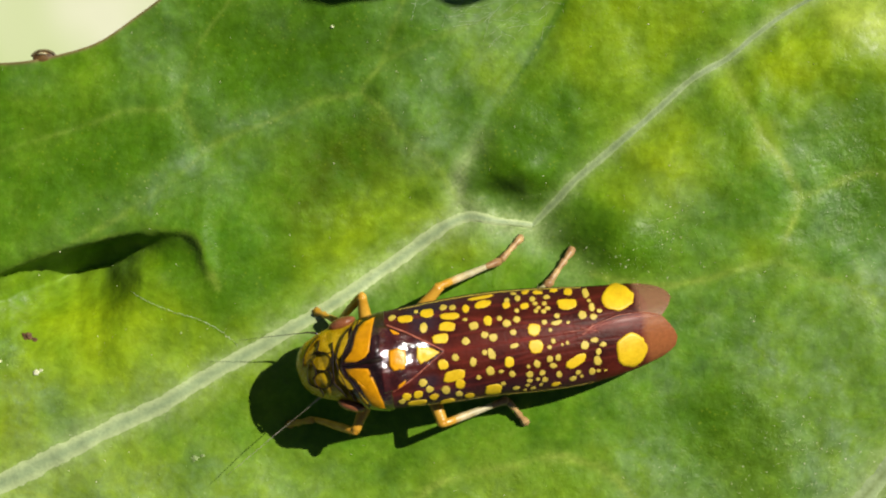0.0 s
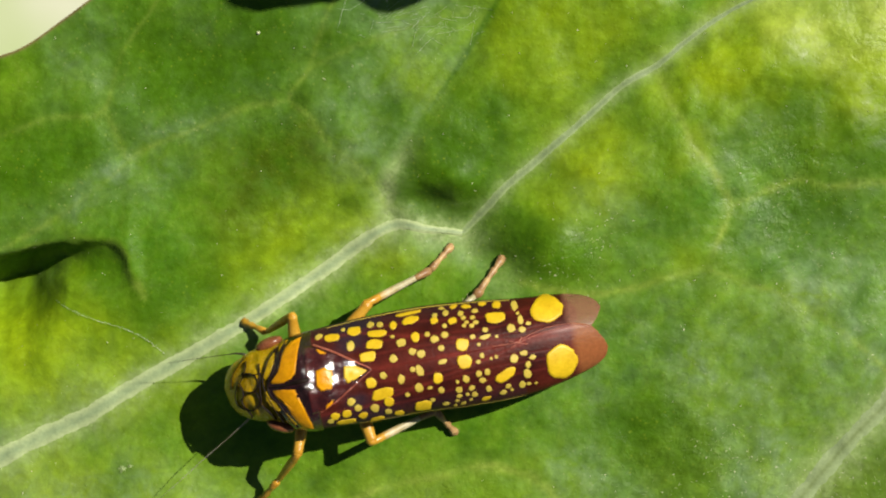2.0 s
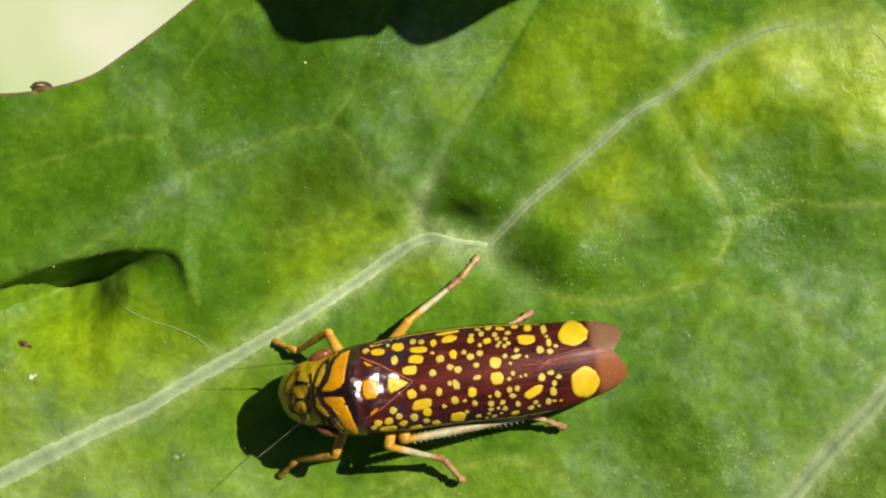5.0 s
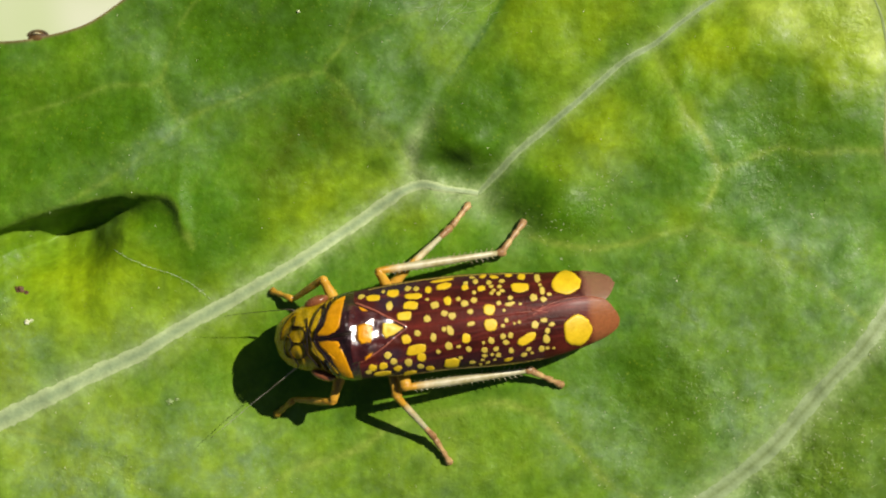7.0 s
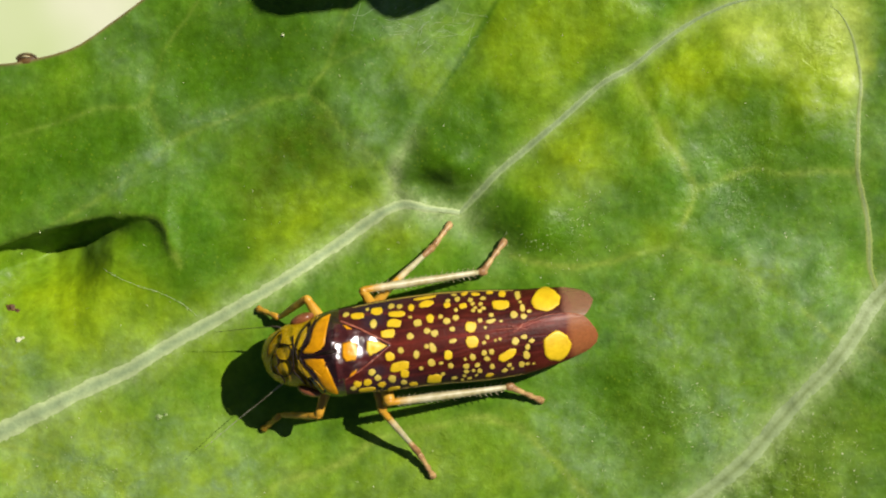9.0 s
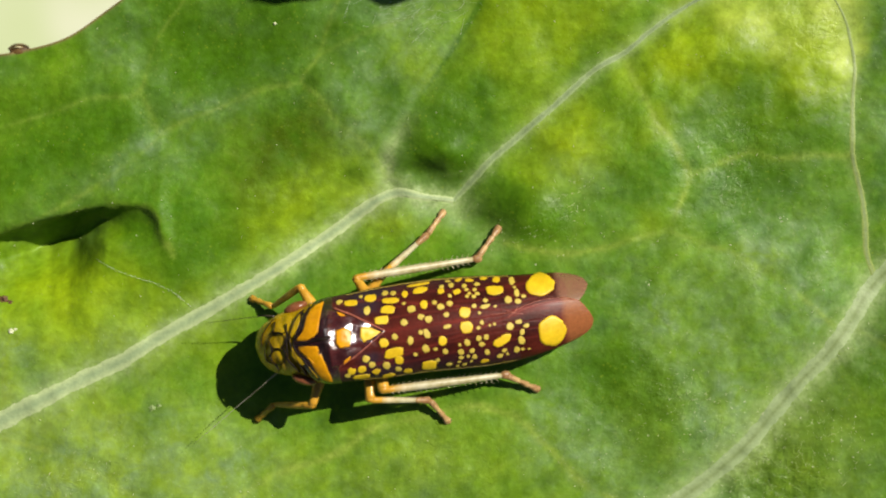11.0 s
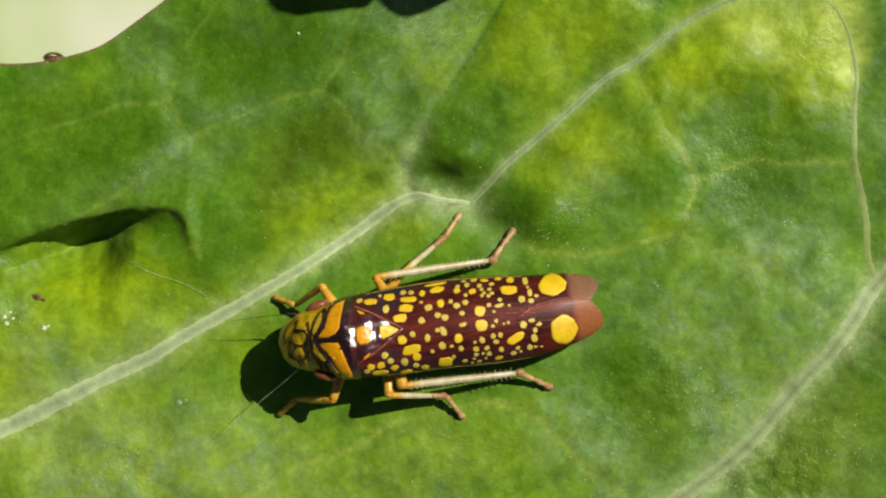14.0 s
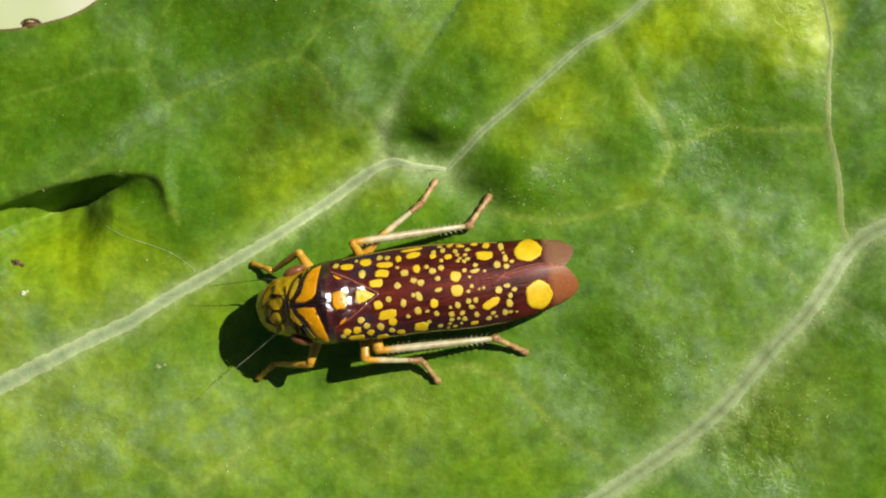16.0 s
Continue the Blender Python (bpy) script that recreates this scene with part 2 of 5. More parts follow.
LEG_BROWN = mat_plain("leg_brown", (0.20, 0.085, 0.03), (0.52, 0.34, 0.14), 3.0, 0.42, 0.02)
BRISTLE = mat_plain("bristle", (0.10, 0.08, 0.05), (0.45, 0.42, 0.34), 0.6, 0.5)
SILK = mat_plain("silk", (0.50, 0.56, 0.46), (0.70, 0.74, 0.66), 2.0, 0.35)
DUST_GLINT = mat_plain("white_dust_glint", (0.50, 0.54, 0.26), (0.78, 0.78, 0.60), 3.0, 0.35)
LESION = mat_plain("brown_lesion", (0.06, 0.03, 0.012), (0.16, 0.08, 0.025), 4.0, 0.7, 0.04)
SHELL = mat_plain("dark_shell", (0.03, 0.025, 0.015), (0.20, 0.16, 0.08), 4.0, 0.35, 0.02)
FLY_RED = mat_plain("fly_orange_red", (0.30, 0.020, 0.006), (0.60, 0.15, 0.012), 2.2, 0.16, 0.05, 0.5, 0.4)
FLY_DARK = mat_plain("fly_dark", (0.012, 0.012, 0.010), (0.05, 0.035, 0.02), 4.0, 0.4, 0.01)
FLY_AMBER = mat_plain("fly_amber", (0.45, 0.16, 0.010), (0.62, 0.30, 0.025), 3.0, 0.22, 0.02, 0.5, 0.4)
WING_VEIN = mat_plain("wing_vein", (0.20, 0.035, 0.020), (0.50, 0.17, 0.11), 5.0, 0.3, 0.02)
STEM = mat_plain("stem_green", (0.14, 0.22, 0.06), (0.26, 0.34, 0.12), 0.3, 0.5, 0.2)

# ---- helpers for shapes ----


def mesh_part(name, verts, faces, material, parent=None, label="", attrs=None, smooth=True):
    """One mesh object from vertices in mm; attrs: named values per vertex."""
    me = bpy.data.meshes.new(name)
    v = np.asarray(verts, float) * MM
    me.from_pydata(v.tolist(), [], faces if isinstance(faces, list) else faces.tolist())
    me.materials.append(material)
    for key, vals in (attrs or {}).items():
        a = me.attributes.new(key, "FLOAT", "POINT")
        a.data.foreach_set("value", np.asarray(vals, np.float32).ravel())
    if smooth:
        me.polygons.foreach_set("use_smooth", [True] * len(me.polygons))
    me.update()
    ob = new(name, me)
    ob.parent = parent
    return tagged(ob, label) if label else ob


def part(name, bm, material, parent=None, label=""):
    """Link a bmesh, written in mm, as one mesh object."""
    bmesh.ops.recalc_face_normals(bm, faces=bm.faces)
    me = bpy.data.meshes.new(name)
    for v in bm.verts:
        v.co *= MM
    for f in bm.faces:
        f.smooth = True
    bm.to_mesh(me)
    bm.free()
    me.materials.append(material)
    ob = new(name, me)
    ob.parent = parent
    return tagged(ob, label) if label else ob


def thing(name, label, category, at=None, group="", kind=""):
    """An Empty at a thing's base, which parents its parts."""
    ob = new(name)
    ob.empty_display_size = 0.002
    if at is not None:
        ob.matrix_basis = at
    return tagged(ob, label, category, group, kind)


def table(rows):
    """A smooth function through (place, value) rows."""
    xs, ys = np.array(rows, float).T
    slope = np.gradient(ys, xs)

    def f(x):
        x = np.clip(np.asarray(x, float), xs[0], xs[-1])
        i = np.clip(np.searchsorted(xs, x) - 1, 0, len(xs) - 2)
        h = xs[i + 1] - xs[i]
        t = (x - xs[i]) / h
        return ((2 * t**3 - 3 * t**2 + 1) * ys[i] + (t**3 - 2 * t**2 + t) * h * slope[i]
                + (3 * t**2 - 2 * t**3) * ys[i + 1] + (t**3 - t**2) * h * slope[i + 1])

    return f


def curve_through(points, step=0.25):
    """A smooth line through points, resampled."""
    p = np.array(points, float)
    s = np.r_[0, np.cumsum(np.linalg.norm(np.diff(p, axis=0), axis=1))]
    n = max(3, int(s[-1] / step))
    q = np.linspace(0, s[-1], n)
    return np.stack([table(np.stack([s, p[:, k]], 1))(q) for k in range(p.shape[1])], 1)


def far(X, Y, line):
    """Distance of points to a line of points, and the signed side (left of its run is positive)."""
    best = np.full(X.shape, 1e9)
    side = np.zeros(X.shape)
    for (ax, ay), (bx, by) in zip(line[:-1], line[1:]):
        dx, dy = bx - ax, by - ay
        t = np.clip(((X - ax) * dx + (Y - ay) * dy) / (dx * dx + dy * dy + 1e-12), 0, 1)
        ex, ey = X - ax - t * dx, Y - ay - t * dy
        d = np.hypot(ex, ey)
        near = d < best
        best = np.where(near, d, best)
        side = np.where(near, np.sign(dx * (Y - ay) - dy * (X - ax)), side)
    return best, side


LATTICE = np.random.RandomState(7).rand(64, 64)


def lumps(X, Y, size, octaves=3):
    """Smooth random relief, -1 to 1."""
    out, amp, total = 0, 1.0, 0
    for k in range(octaves):
        x, y = X / size + 13.7 * k, Y / size + 5.3 * k
        i, j = np.floor(x).astype(int), np.floor(y).astype(int)
        fx, fy = x - i, y - j
        fx, fy = fx * fx * (3 - 2 * fx), fy * fy * (3 - 2 * fy)
        g = lambda a, b: LATTICE[(i + a) % 64, (j + b) % 64]
        v = (g(0, 0) * (1 - fx) + g(1, 0) * fx) * (1 - fy) + (g(0, 1) * (1 - fx) + g(1, 1) * fx) * fy
        out, total, amp, size = out + amp * (2 * v - 1), total + amp, amp * 0.5, size * 0.5
    return out / total


def tube(bm, line, radii, sides=8, flat=1.0):
    """A round bar along a line of points."""
    pts = [Vector(p) for p in line]
    rings = []
    for k, p in enumerate(pts):
        way = (pts[min(k + 1, len(pts) - 1)] - pts[max(k - 1, 0)]).normalized()
        a = way.cross(Vector((0, 0, 1)))
        a = a.normalized() if a.length > 1e-4 else Vector((0, 1, 0))
        b = a.cross(way).normalized()
        r = radii[k] if not isinstance(radii, (int, float)) else radii
        rings.append([bm.verts.new(p + r * (math.cos(q) * a + flat * math.sin(q) * b)) for q in (2 * math.pi * i / sides for i in range(sides))])
    for r0, r1 in zip(rings[:-1], rings[1:]):
        for i in range(sides):
            bm.faces.new((r0[i], r0[(i + 1) % sides], r1[(i + 1) % sides], r1[i]))
    bm.faces.new(rings[0])
    bm.faces.new(rings[-1][::-1])


def blob(bm, at, radii, rough=0.0, turn=None, u=16, v=10, seed=0):
    """A rounded body with slightly uneven skin."""
    m = Matrix.Translation(at) @ (turn.to_4x4() if turn else Matrix.Identity(4)) @ Matrix.Diagonal((*radii, 1))
    made = bmesh.ops.create_uvsphere(bm, u_segments=u, v_segments=v, radius=1.0, matrix=m)["verts"]
    if rough:
        c, size = Vector(at), max(radii)
        for w in made:
            w.co += (w.co - c).normalized() * rough * size * noise.noise((w.co / size) * 2.3 + Vector((seed, 0, 0)))


# ---- the leaf: plan and relief ----
VEINS = {
    "main": [(-60, -32), (-40, -22.5), (-25, -15), (-14.06, -9.5), (-11.4, -8.18), (-9.2, -7.05), (-7.5, -6.25), (-6.4, -5.55), (-5.36, -4.95), (-4.11, -4.25), (-3.2, -3.7), (-1.9, -2.95), (-0.5, -2.02), (0.9, -1.08), (1.8, -0.4), (2.5, 0.04), (2.9, 0.2), (4.03, 0.06), (5.2, -0.07)],
    "upper": [(5.2, -0.07), (6.01, 0.79), (6.68, 1.52), (7.4, 2.12), (8.35, 2.95), (9.0, 3.5), (9.76, 4.2), (10.6, 4.92), (11.7, 5.55), (12.6, 6.3), (13.7, 7.1), (14.6, 7.6), (15.6, 8.0), (16.5, 8.13), (17.6, 8.08), (18.4, 8.05), (19.3, 7.75), (19.85, 6.95), (20.15, 5.9), (20.3, 5.0), (20.25, 3.9), (20.25, 2.6), (20.3, 1.4), (20.45, 0.8), (20.62, 0.1), (20.75, -0.9), (20.85, -2.2), (21.1, -2.9)],
    "right": [(60, 8), (35, 3), (26, -0.8), (22.79, -2.09), (21.8, -2.55), (20.95, -3.4), (20.3, -4.55), (19.5, -5.72), (18.4, -6.9), (17.3, -8.2), (16.6, -9.1), (15.47, -10.2), (14.15, -11.25), (12.82, -12.2), (8, -15.6), (0, -22.5), (-12, -34)],
}
THREADS_A = [
    [(2.86, 0.25), (2.65, 0.9), (2.65, 1.5), (3.16, 2.55), (3.86, 3.78), (4.6, 4.85), (5.35, 6.02), (6.05, 7.2), (6.75, 8.4), (9, 12.4)],
    [(2.66, 0.77), (2.32, 1.33), (1.52, 2.33), (0.62, 3.0), (0.17, 3.78), (-0.62, 4.44), (0.05, 5.45), (0.4, 6.56), (1.4, 9)],
    [(-0.62, 4.44), (-0.96, 4.33), (-1.86, 4.22), (-2.99, 3.77), (-4.12, 3.32), (-5.03, 2.98), (-5.83, 2.57), (-6.51, 1.96), (-7.54, 1.17), (-8.68, 0.37), (-9.83, -0.3), (-10.98, -0.86), (-12.13, -1.36), (-13.29, -1.8), (-17, -3.4)],
]
THREADS_B = [
    [(-4.6, 8.4), (-5.37, 7.23), (-6.17, 6.11), (-6.58, 4.99), (-6.85, 4.09), (-7.26, 3.87), (-7.88, 3.87), (-8.9, 3.79), (-9.82, 3.41), (-10.97, 3.07), (-12.12, 2.72), (-13.27, 2.38), (-16, 1.3)],
    [(11.74, 5.25), (11.97, 4.59), (12.53, 3.71), (12.82, 3.04), (13.43, 2.27), (13.88, 1.5), (14.15, 0.84), (13.96, 0.17), (13.68, -0.5), (13.36, -1.16), (12.7, -1.35), (11.82, -1.62), (10.49, -1.97), (9.38, -2.09), (8.27, -1.98), (7.2, -1.7)],
    [(14.15, 0.84), (14.87, 1.17), (15.75, 1.51), (16.4, 1.78), (17.28, 1.52), (18.59, 1.63), (20.2, 1.64)],
]
THREADS_C = [
    [(-6.5, -14.2), (-3.99, -12.31), (-2.96, -11.49), (-1.37, -10.55), (-0.23, -10.2), (0.9, -9.72), (1.8, -9.03), (3.16, -8.56), (4.51, -8.31), (5.63, -7.96), (6.76, -8.06), (7.66, -8.39), (8.56, -9.27), (9.46, -10.16), (10.37, -11.05), (11.37, -11.49)],
    [(13.4, -1.25), (14.69, -1.71), (16.02, -2.14), (16.9, -2.69), (18.24, -3.57), (19.6, -4.8)],
    [(-13.6, -9.2), (-11.91, -9.46), (-10.28, -9.89), (-8.66, -10.66), (-7.27, -11.54), (-6.12, -12.32), (-4.6, -13.6)],
]
THREADS_D = [
    [(-6.85, 4.09), (-6.39, 3.08), (-6.1, 2.4)],
    [(20.4, -4.9), (21.2, -5.3), (22.2, -6.0), (24.5, -7.1)],
    [(0.05, 5.45), (1.6, 6.2), (3.6, 6.9), (5.6, 7.4)],
]
THREADS = THREADS_A + THREADS_B + THREADS_C + THREADS_D
FOLD = curve_through([(-24, -6.0), (-19, -4.2), (-15.24, -2.6), (-13.29, -1.86), (-12.13, -1.4), (-10.98, -1.0), (-9.83, -0.7), (-8.68, -0.47), (-7.54, -0.41), (-6.62, -0.52), (-6.28, -0.86), (-6.17, -1.42), (-5.94, -1.76), (-5.71, -2.2)], 0.15)
RIM = table([(-70, -14), (-45, 2), (-30, 8.6), (-22, 8.2), (-16.71, 6.35), (-15.29, 5.94), (-14.34, 5.57), (-12.92, 5.47), (-11.04, 5.74), (-9.6, 6.2), (-8.25, 7.1), (-7.1, 7.95), (-6.17, 8.69), (-4.2, 10.4), (0, 13.5), (8, 17), (20, 24), (40, 30), (60, 22), (70, 16)])
VEIN_LINES = {k: curve_through(v, 0.3) for k, v in VEINS.items()}
THREAD_LINES = [curve_through(v, 0.3) for v in THREADS]


def raised(X, Y, z):
    """Places at height z above the plan; raised ground leans a little towards the middle of the blade."""
    X, Y, z = np.broadcast_arrays(np.asarray(X, float), Y, z)
    q = z / 51.0
    return np.stack([X + (6.0 - X) * q, Y + (-0.2 - Y) * q, z], -1)


def hump(X, Y, x, y, r, h, q=1.0):
    return h * np.exp(-(((X - x) / r) ** 2 + ((Y - y) / (r * q)) ** 2))


def leaf_height(X, Y):
    """Relief of the blade over its plan, mm."""
    X, Y = np.asarray(X, float), np.asarray(Y, float)
    z = 0.34 * lumps(X, Y, 6.0, 2) + 0.15 * lumps(X + 40, Y, 1.9, 2) + (0.045 + 0.03 * np.clip(lumps(X + 7, Y, 5.0, 2), -1, 1)) * lumps(X, Y + 31, 0.7, 3)
    for key, depth, wide in (("main", 0.10, 0.9), ("upper", 0.26, 0.85), ("right", 0.12, 1.1)):
        d, _ = far(X, Y, VEIN_LINES[key][::2])
        z = z - depth * (np.interp(X, [14, 18], [1.0, 0.35]) if key == "upper" else 1.0) * np.exp(-((d / wide) ** 2)) + 0.12 * np.exp(-(((d - 2.2) / 1.3) ** 2))
    d, side = far(X, Y, VEIN_LINES["main"][::3])
    z = z - 0.55 * np.exp(-((d / 3.6) ** 2))
    d, side = far(X, Y, VEIN_LINES["right"][::3])
    z = z - 0.35 * np.exp(-((d / 3.0) ** 2))
    for k, line in enumerate(THREAD_LINES):
        d, _ = far(X, Y, line[::2])
        z = z - (0.16 if k in (0, 2) else 0.06) * np.exp(-((d / 0.45) ** 2))
    # the fold: the blade north of it stands over a crease
    d, side = far(X, Y, FOLD)
    n = d * side + 0.10 * lumps(X, Y + 3, 0.5, 3) * (side < 0)
    fade = np.clip((-5.5 - X) / 0.7, 0, 1) * np.clip((X + 14.8) / 2.0, 0, 1) * np.clip(np.maximum((Y + 2.5) / 1.2, (-7.2 - X) / 1.5), 0, 1)
    fade = fade * fade * (3 - 2 * fade)
    south = np.clip(-n, 0, None)
    z = z + fade * 0.30 * (n > 0) * (1 - np.exp(-np.clip(n, 0, None) / 0.1)) * np.exp(-np.clip(n, 0, None) / 1.6)
    z = z - fade * (n <= 0) * (0.5 * (1 - np.exp(-south / np.interp(X, [-8.4, -7.3], [0.07, 0.35]))) + 0.6 * np.clip(south / 0.9, 0, 1)) * 0.95 * np.interp(X, [-15, -12.8, -11.5, -10.4, -9.3, -8.5, -7.6, -7.0, -6.4], [0.4, 0.85, 1.9, 2.9, 2.8, 1.6, 0.8, 0.42, 0.45]) * (1 + 0.10 * lumps(X, Y, 0.9, 2)) * np.exp(-((south / np.interp(X, [-9.6, -8.2], [2.2, 1.1])) ** 2))
    z = z + fade * (n <= 0) * hump(X, Y, -8.6, -1.75, 0.8, 0.2, 0.35)
    # pockets beside the forks of the veins, and the hollow behind the right vein
    z = z + hump(X, Y, 3.9, 1.0, 0.85, -0.36, 0.5) + hump(X, Y, 5.1, 1.55, 0.8, 0.22)
    z = z + hump(X, Y, 6.3, -0.9, 0.8, -0.28, 0.7) + hump(X, Y, 8.3, -0.4, 1.0, 0.38)
    z = z + hump(X, Y, 17.0, -11.2, 1.2, -0.15, 0.8)
    z = z + hump(X, Y, -15.1, -3.25, 0.9, -0.9, 0.42) + hump(X, Y, 11.6, -8.1, 0.9, -0.05) + hump(X, Y, -3.6, 5.6, 2.4, -0.35, 0.6)
    z = z + hump(X, Y, 17.2, -11.0, 2.0, 1.0, 0.8) * 0.10 * lumps(X, Y, 0.5, 2)
    z = z + hump(X, Y, -3.2, -7.4, 1.9, -0.4)
    # flat where the leafhopper stands, hanging beyond
    stand = np.exp(-(((X - 2.5) / 6.5) ** 4 + ((Y + 5.2) / 3.0) ** 4))
    z = z * (1 - 0.7 * stand)
    out = np.hypot((X - 4) / 1.25, Y + 2)
    return z - 0.006 * np.clip(out - 21, 0, None) ** 2


def on_leaf(x, y, lift=0.0):
    """A point of the blade's surface above the plan place (x, y)."""
    return raised(x, y, leaf_height(np.array([x]), np.array([y]))[0] + lift)


# patches of colour on the blade: place, radius (mm) and strength
YEL_A = [(-11.7, -3.8, 2.7, 0.62), (-9.4, -3.2, 2.4, 0.6), (-13.5, -6.8, 1.6, 0.9), (-7.2, -4.7, 2.1, 0.6), (-4.5, -4.7, 1.8, 0.5), (-0.5, -0.5, 1.8, 0.6), (1.3, 0.7, 1.6, 0.5), (-2.3, -1.6, 1.6, 0.4), (2.6, -0.7, 1.3, 0.6), (3.9, 5.3, 1.5, 0.45), (6.1, 5.9, 1.3, 0.35), (7.4, 7.0, 2.1, 0.5), (9.6, 7.0, 2.1, 0.5), (10.4, 7.7, 1.6, 0.4), (8.3, 4.4, 1.6, 0.4), (14.1, 6.0, 1.5, 1), (12.3, 5.1, 1.1, 0.7), (10.3, 2.7, 1.6, 0.7), (10.1, 2.0, 1.3, 0.5), (8.5, 1.4, 1.6, 0.5), (12.9, 2.9, 0.8, 0.6)]
YEL_B = [(17.4, 5.5, 2.4, 0.6), (19.1, 4.7, 1.3, 1), (18.7, 6.4, 1.6, 0.8), (15.9, 6.6, 1.8, 0.6), (14.8, 4.6, 1.6, 0.4), (12.7, -1.0, 0.8, 0.4), (16.6, -2.3, 0.9, 0.4), (-9.4, 4.6, 1.6, 0.35), (-11.4, 4.6, 1.8, 0.3), (-8.3, -8.5, 1.6, 0.3), (-12.8, -9.5, 1.6, 0.35)]
# the rows near (3.7, 1.3) also carry the fork pocket's shade
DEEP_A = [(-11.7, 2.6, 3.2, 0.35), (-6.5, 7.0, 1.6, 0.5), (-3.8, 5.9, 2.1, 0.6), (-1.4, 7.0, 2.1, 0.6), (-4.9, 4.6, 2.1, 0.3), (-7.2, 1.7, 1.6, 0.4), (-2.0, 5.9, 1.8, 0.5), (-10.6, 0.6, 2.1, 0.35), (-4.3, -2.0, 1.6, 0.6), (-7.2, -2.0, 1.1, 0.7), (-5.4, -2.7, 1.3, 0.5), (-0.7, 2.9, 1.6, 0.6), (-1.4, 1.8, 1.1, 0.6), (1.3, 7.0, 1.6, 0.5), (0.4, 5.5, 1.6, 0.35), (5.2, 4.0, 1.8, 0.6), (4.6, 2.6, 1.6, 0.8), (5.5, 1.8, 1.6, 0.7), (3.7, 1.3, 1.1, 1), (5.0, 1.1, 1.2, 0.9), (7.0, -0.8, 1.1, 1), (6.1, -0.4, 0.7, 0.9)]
DEEP_B = [(11.1, 6.0, 1.1, 0.5), (10.5, 3.3, 1.1, 0.3), (17.0, 4.2, 1.8, 0.8), (15.5, 3.6, 1.3, 0.6), (18.1, 2.7, 1.8, 0.55), (16.6, 0.5, 1.6, 0.6), (18.1, 0.3, 1.6, 0.5), (10.7, 4.0, 1.1, 0.4), (11.6, 1.1, 1.6, 0.5), (9.4, -0.4, 1.3, 0.5), (11.2, -6.3, 1.3, 0.9), (12.3, -7.0, 1.3, 1), (13.0, -8.3, 1.2, 0.9), (12.8, -9.8, 1.1, 0.7), (11.0, -7.9, 1.3, 0.6), (9.5, -6.8, 1.1, 0.4), (17.1, -10.7, 1.6, 1), (18.6, -9.3, 1.3, 0.9), (20.1, -6.9, 1.3, 0.8), (19.3, -8.2, 1.3, 0.7), (17.2, -10.3, 1.3, 1), (20.7, -6.5, 1.6, 0.8)]
DEEP_C = [(12.0, -6.8, 1.0, 1), (12.9, -8.4, 0.9, 1), (11.3, -6.2, 0.8, 0.9), (-12.4, -2.7, 1.2, 0.4), (-13.6, -3.0, 1.2, 0.4), (22.0, -5.8, 1.3, 0.7), (19.0, -8.7, 1.1, 0.7), (21.3, -2.0, 0.5, 0.9), (20.4, -11.2, 1.6, 0.5), (21.9, -8.9, 1.6, 0.6)]
WAX_A = [(-7.8, 5.9, 1.1, 0.8), (-7.2, 6.8, 1.1, 0.6), (-6.7, 4.6, 0.9, 0.7), (-6.3, 3.1, 0.9, 0.6), (-4.9, 3.0, 1.3, 0.9), (-5.6, 2.1, 1.1, 0.6), (-2.9, 6.8, 1.3, 0.7), (-11.9, 5.0, 0.8, 0.5), (-8.5, 4.2, 0.7, 0.5), (-1.8, 4.4, 1.1, 0.7), (-3.2, 7.5, 1.1, 0.5), (-9.4, -0.3, 1.3, 0.6), (-11.2, -1.0, 1.3, 0.3), (0.4, 6.2, 2.1, 0.5), (1.7, 5.5, 1.8, 0.5), (0.8, 4.0, 1.6, 0.4), (3.9, 7.0, 1.8, 0.6), (2.4, 7.0, 1.6, 0.6), (-0.5, 6.8, 1.6, 0.45), (3.1, 0.5, 1.1, 0.8), (1.7, 2.0, 1.1, 0.4), (2.6, 2.9, 1.1, 0.5)]
WAX_B = [(5.7, -0.6, 0.8, 0.8), (3.7, 3.8, 1.1, 0.5), (4.6, 0.2, 1.1, 0.6), (9.6, 0.9, 1.1, 0.3), (10.9, 0.7, 1.3, 0.35), (15.3, 2.7, 1.3, 0.5), (17.0, -0.3, 1.6, 0.9), (15.9, -0.1, 1.3, 0.6), (17.9, -0.6, 1.6, 0.5), (14.4, 1.8, 1.1, 0.4), (17.7, 1.6, 1.1, 0.4), (13.4, -6.1, 1.6, 0.5), (14.7, -7.8, 1.6, 0.8), (14.1, -7.0, 1.3, 0.7), (15.8, -8.2, 1.3, 0.6), (14.8, -9.8, 1.3, 0.6), (18.8, -4.3, 1.3, 0.7), (19.4, -3.6, 1.3, 0.5), (18.0, -5.8, 1.6, 0.4), (11.0, -9.8, 1.6, 0.7), (10.2, -9.2, 1.6, 0.6), (9.1, -8.3, 1.1, 0.7)]
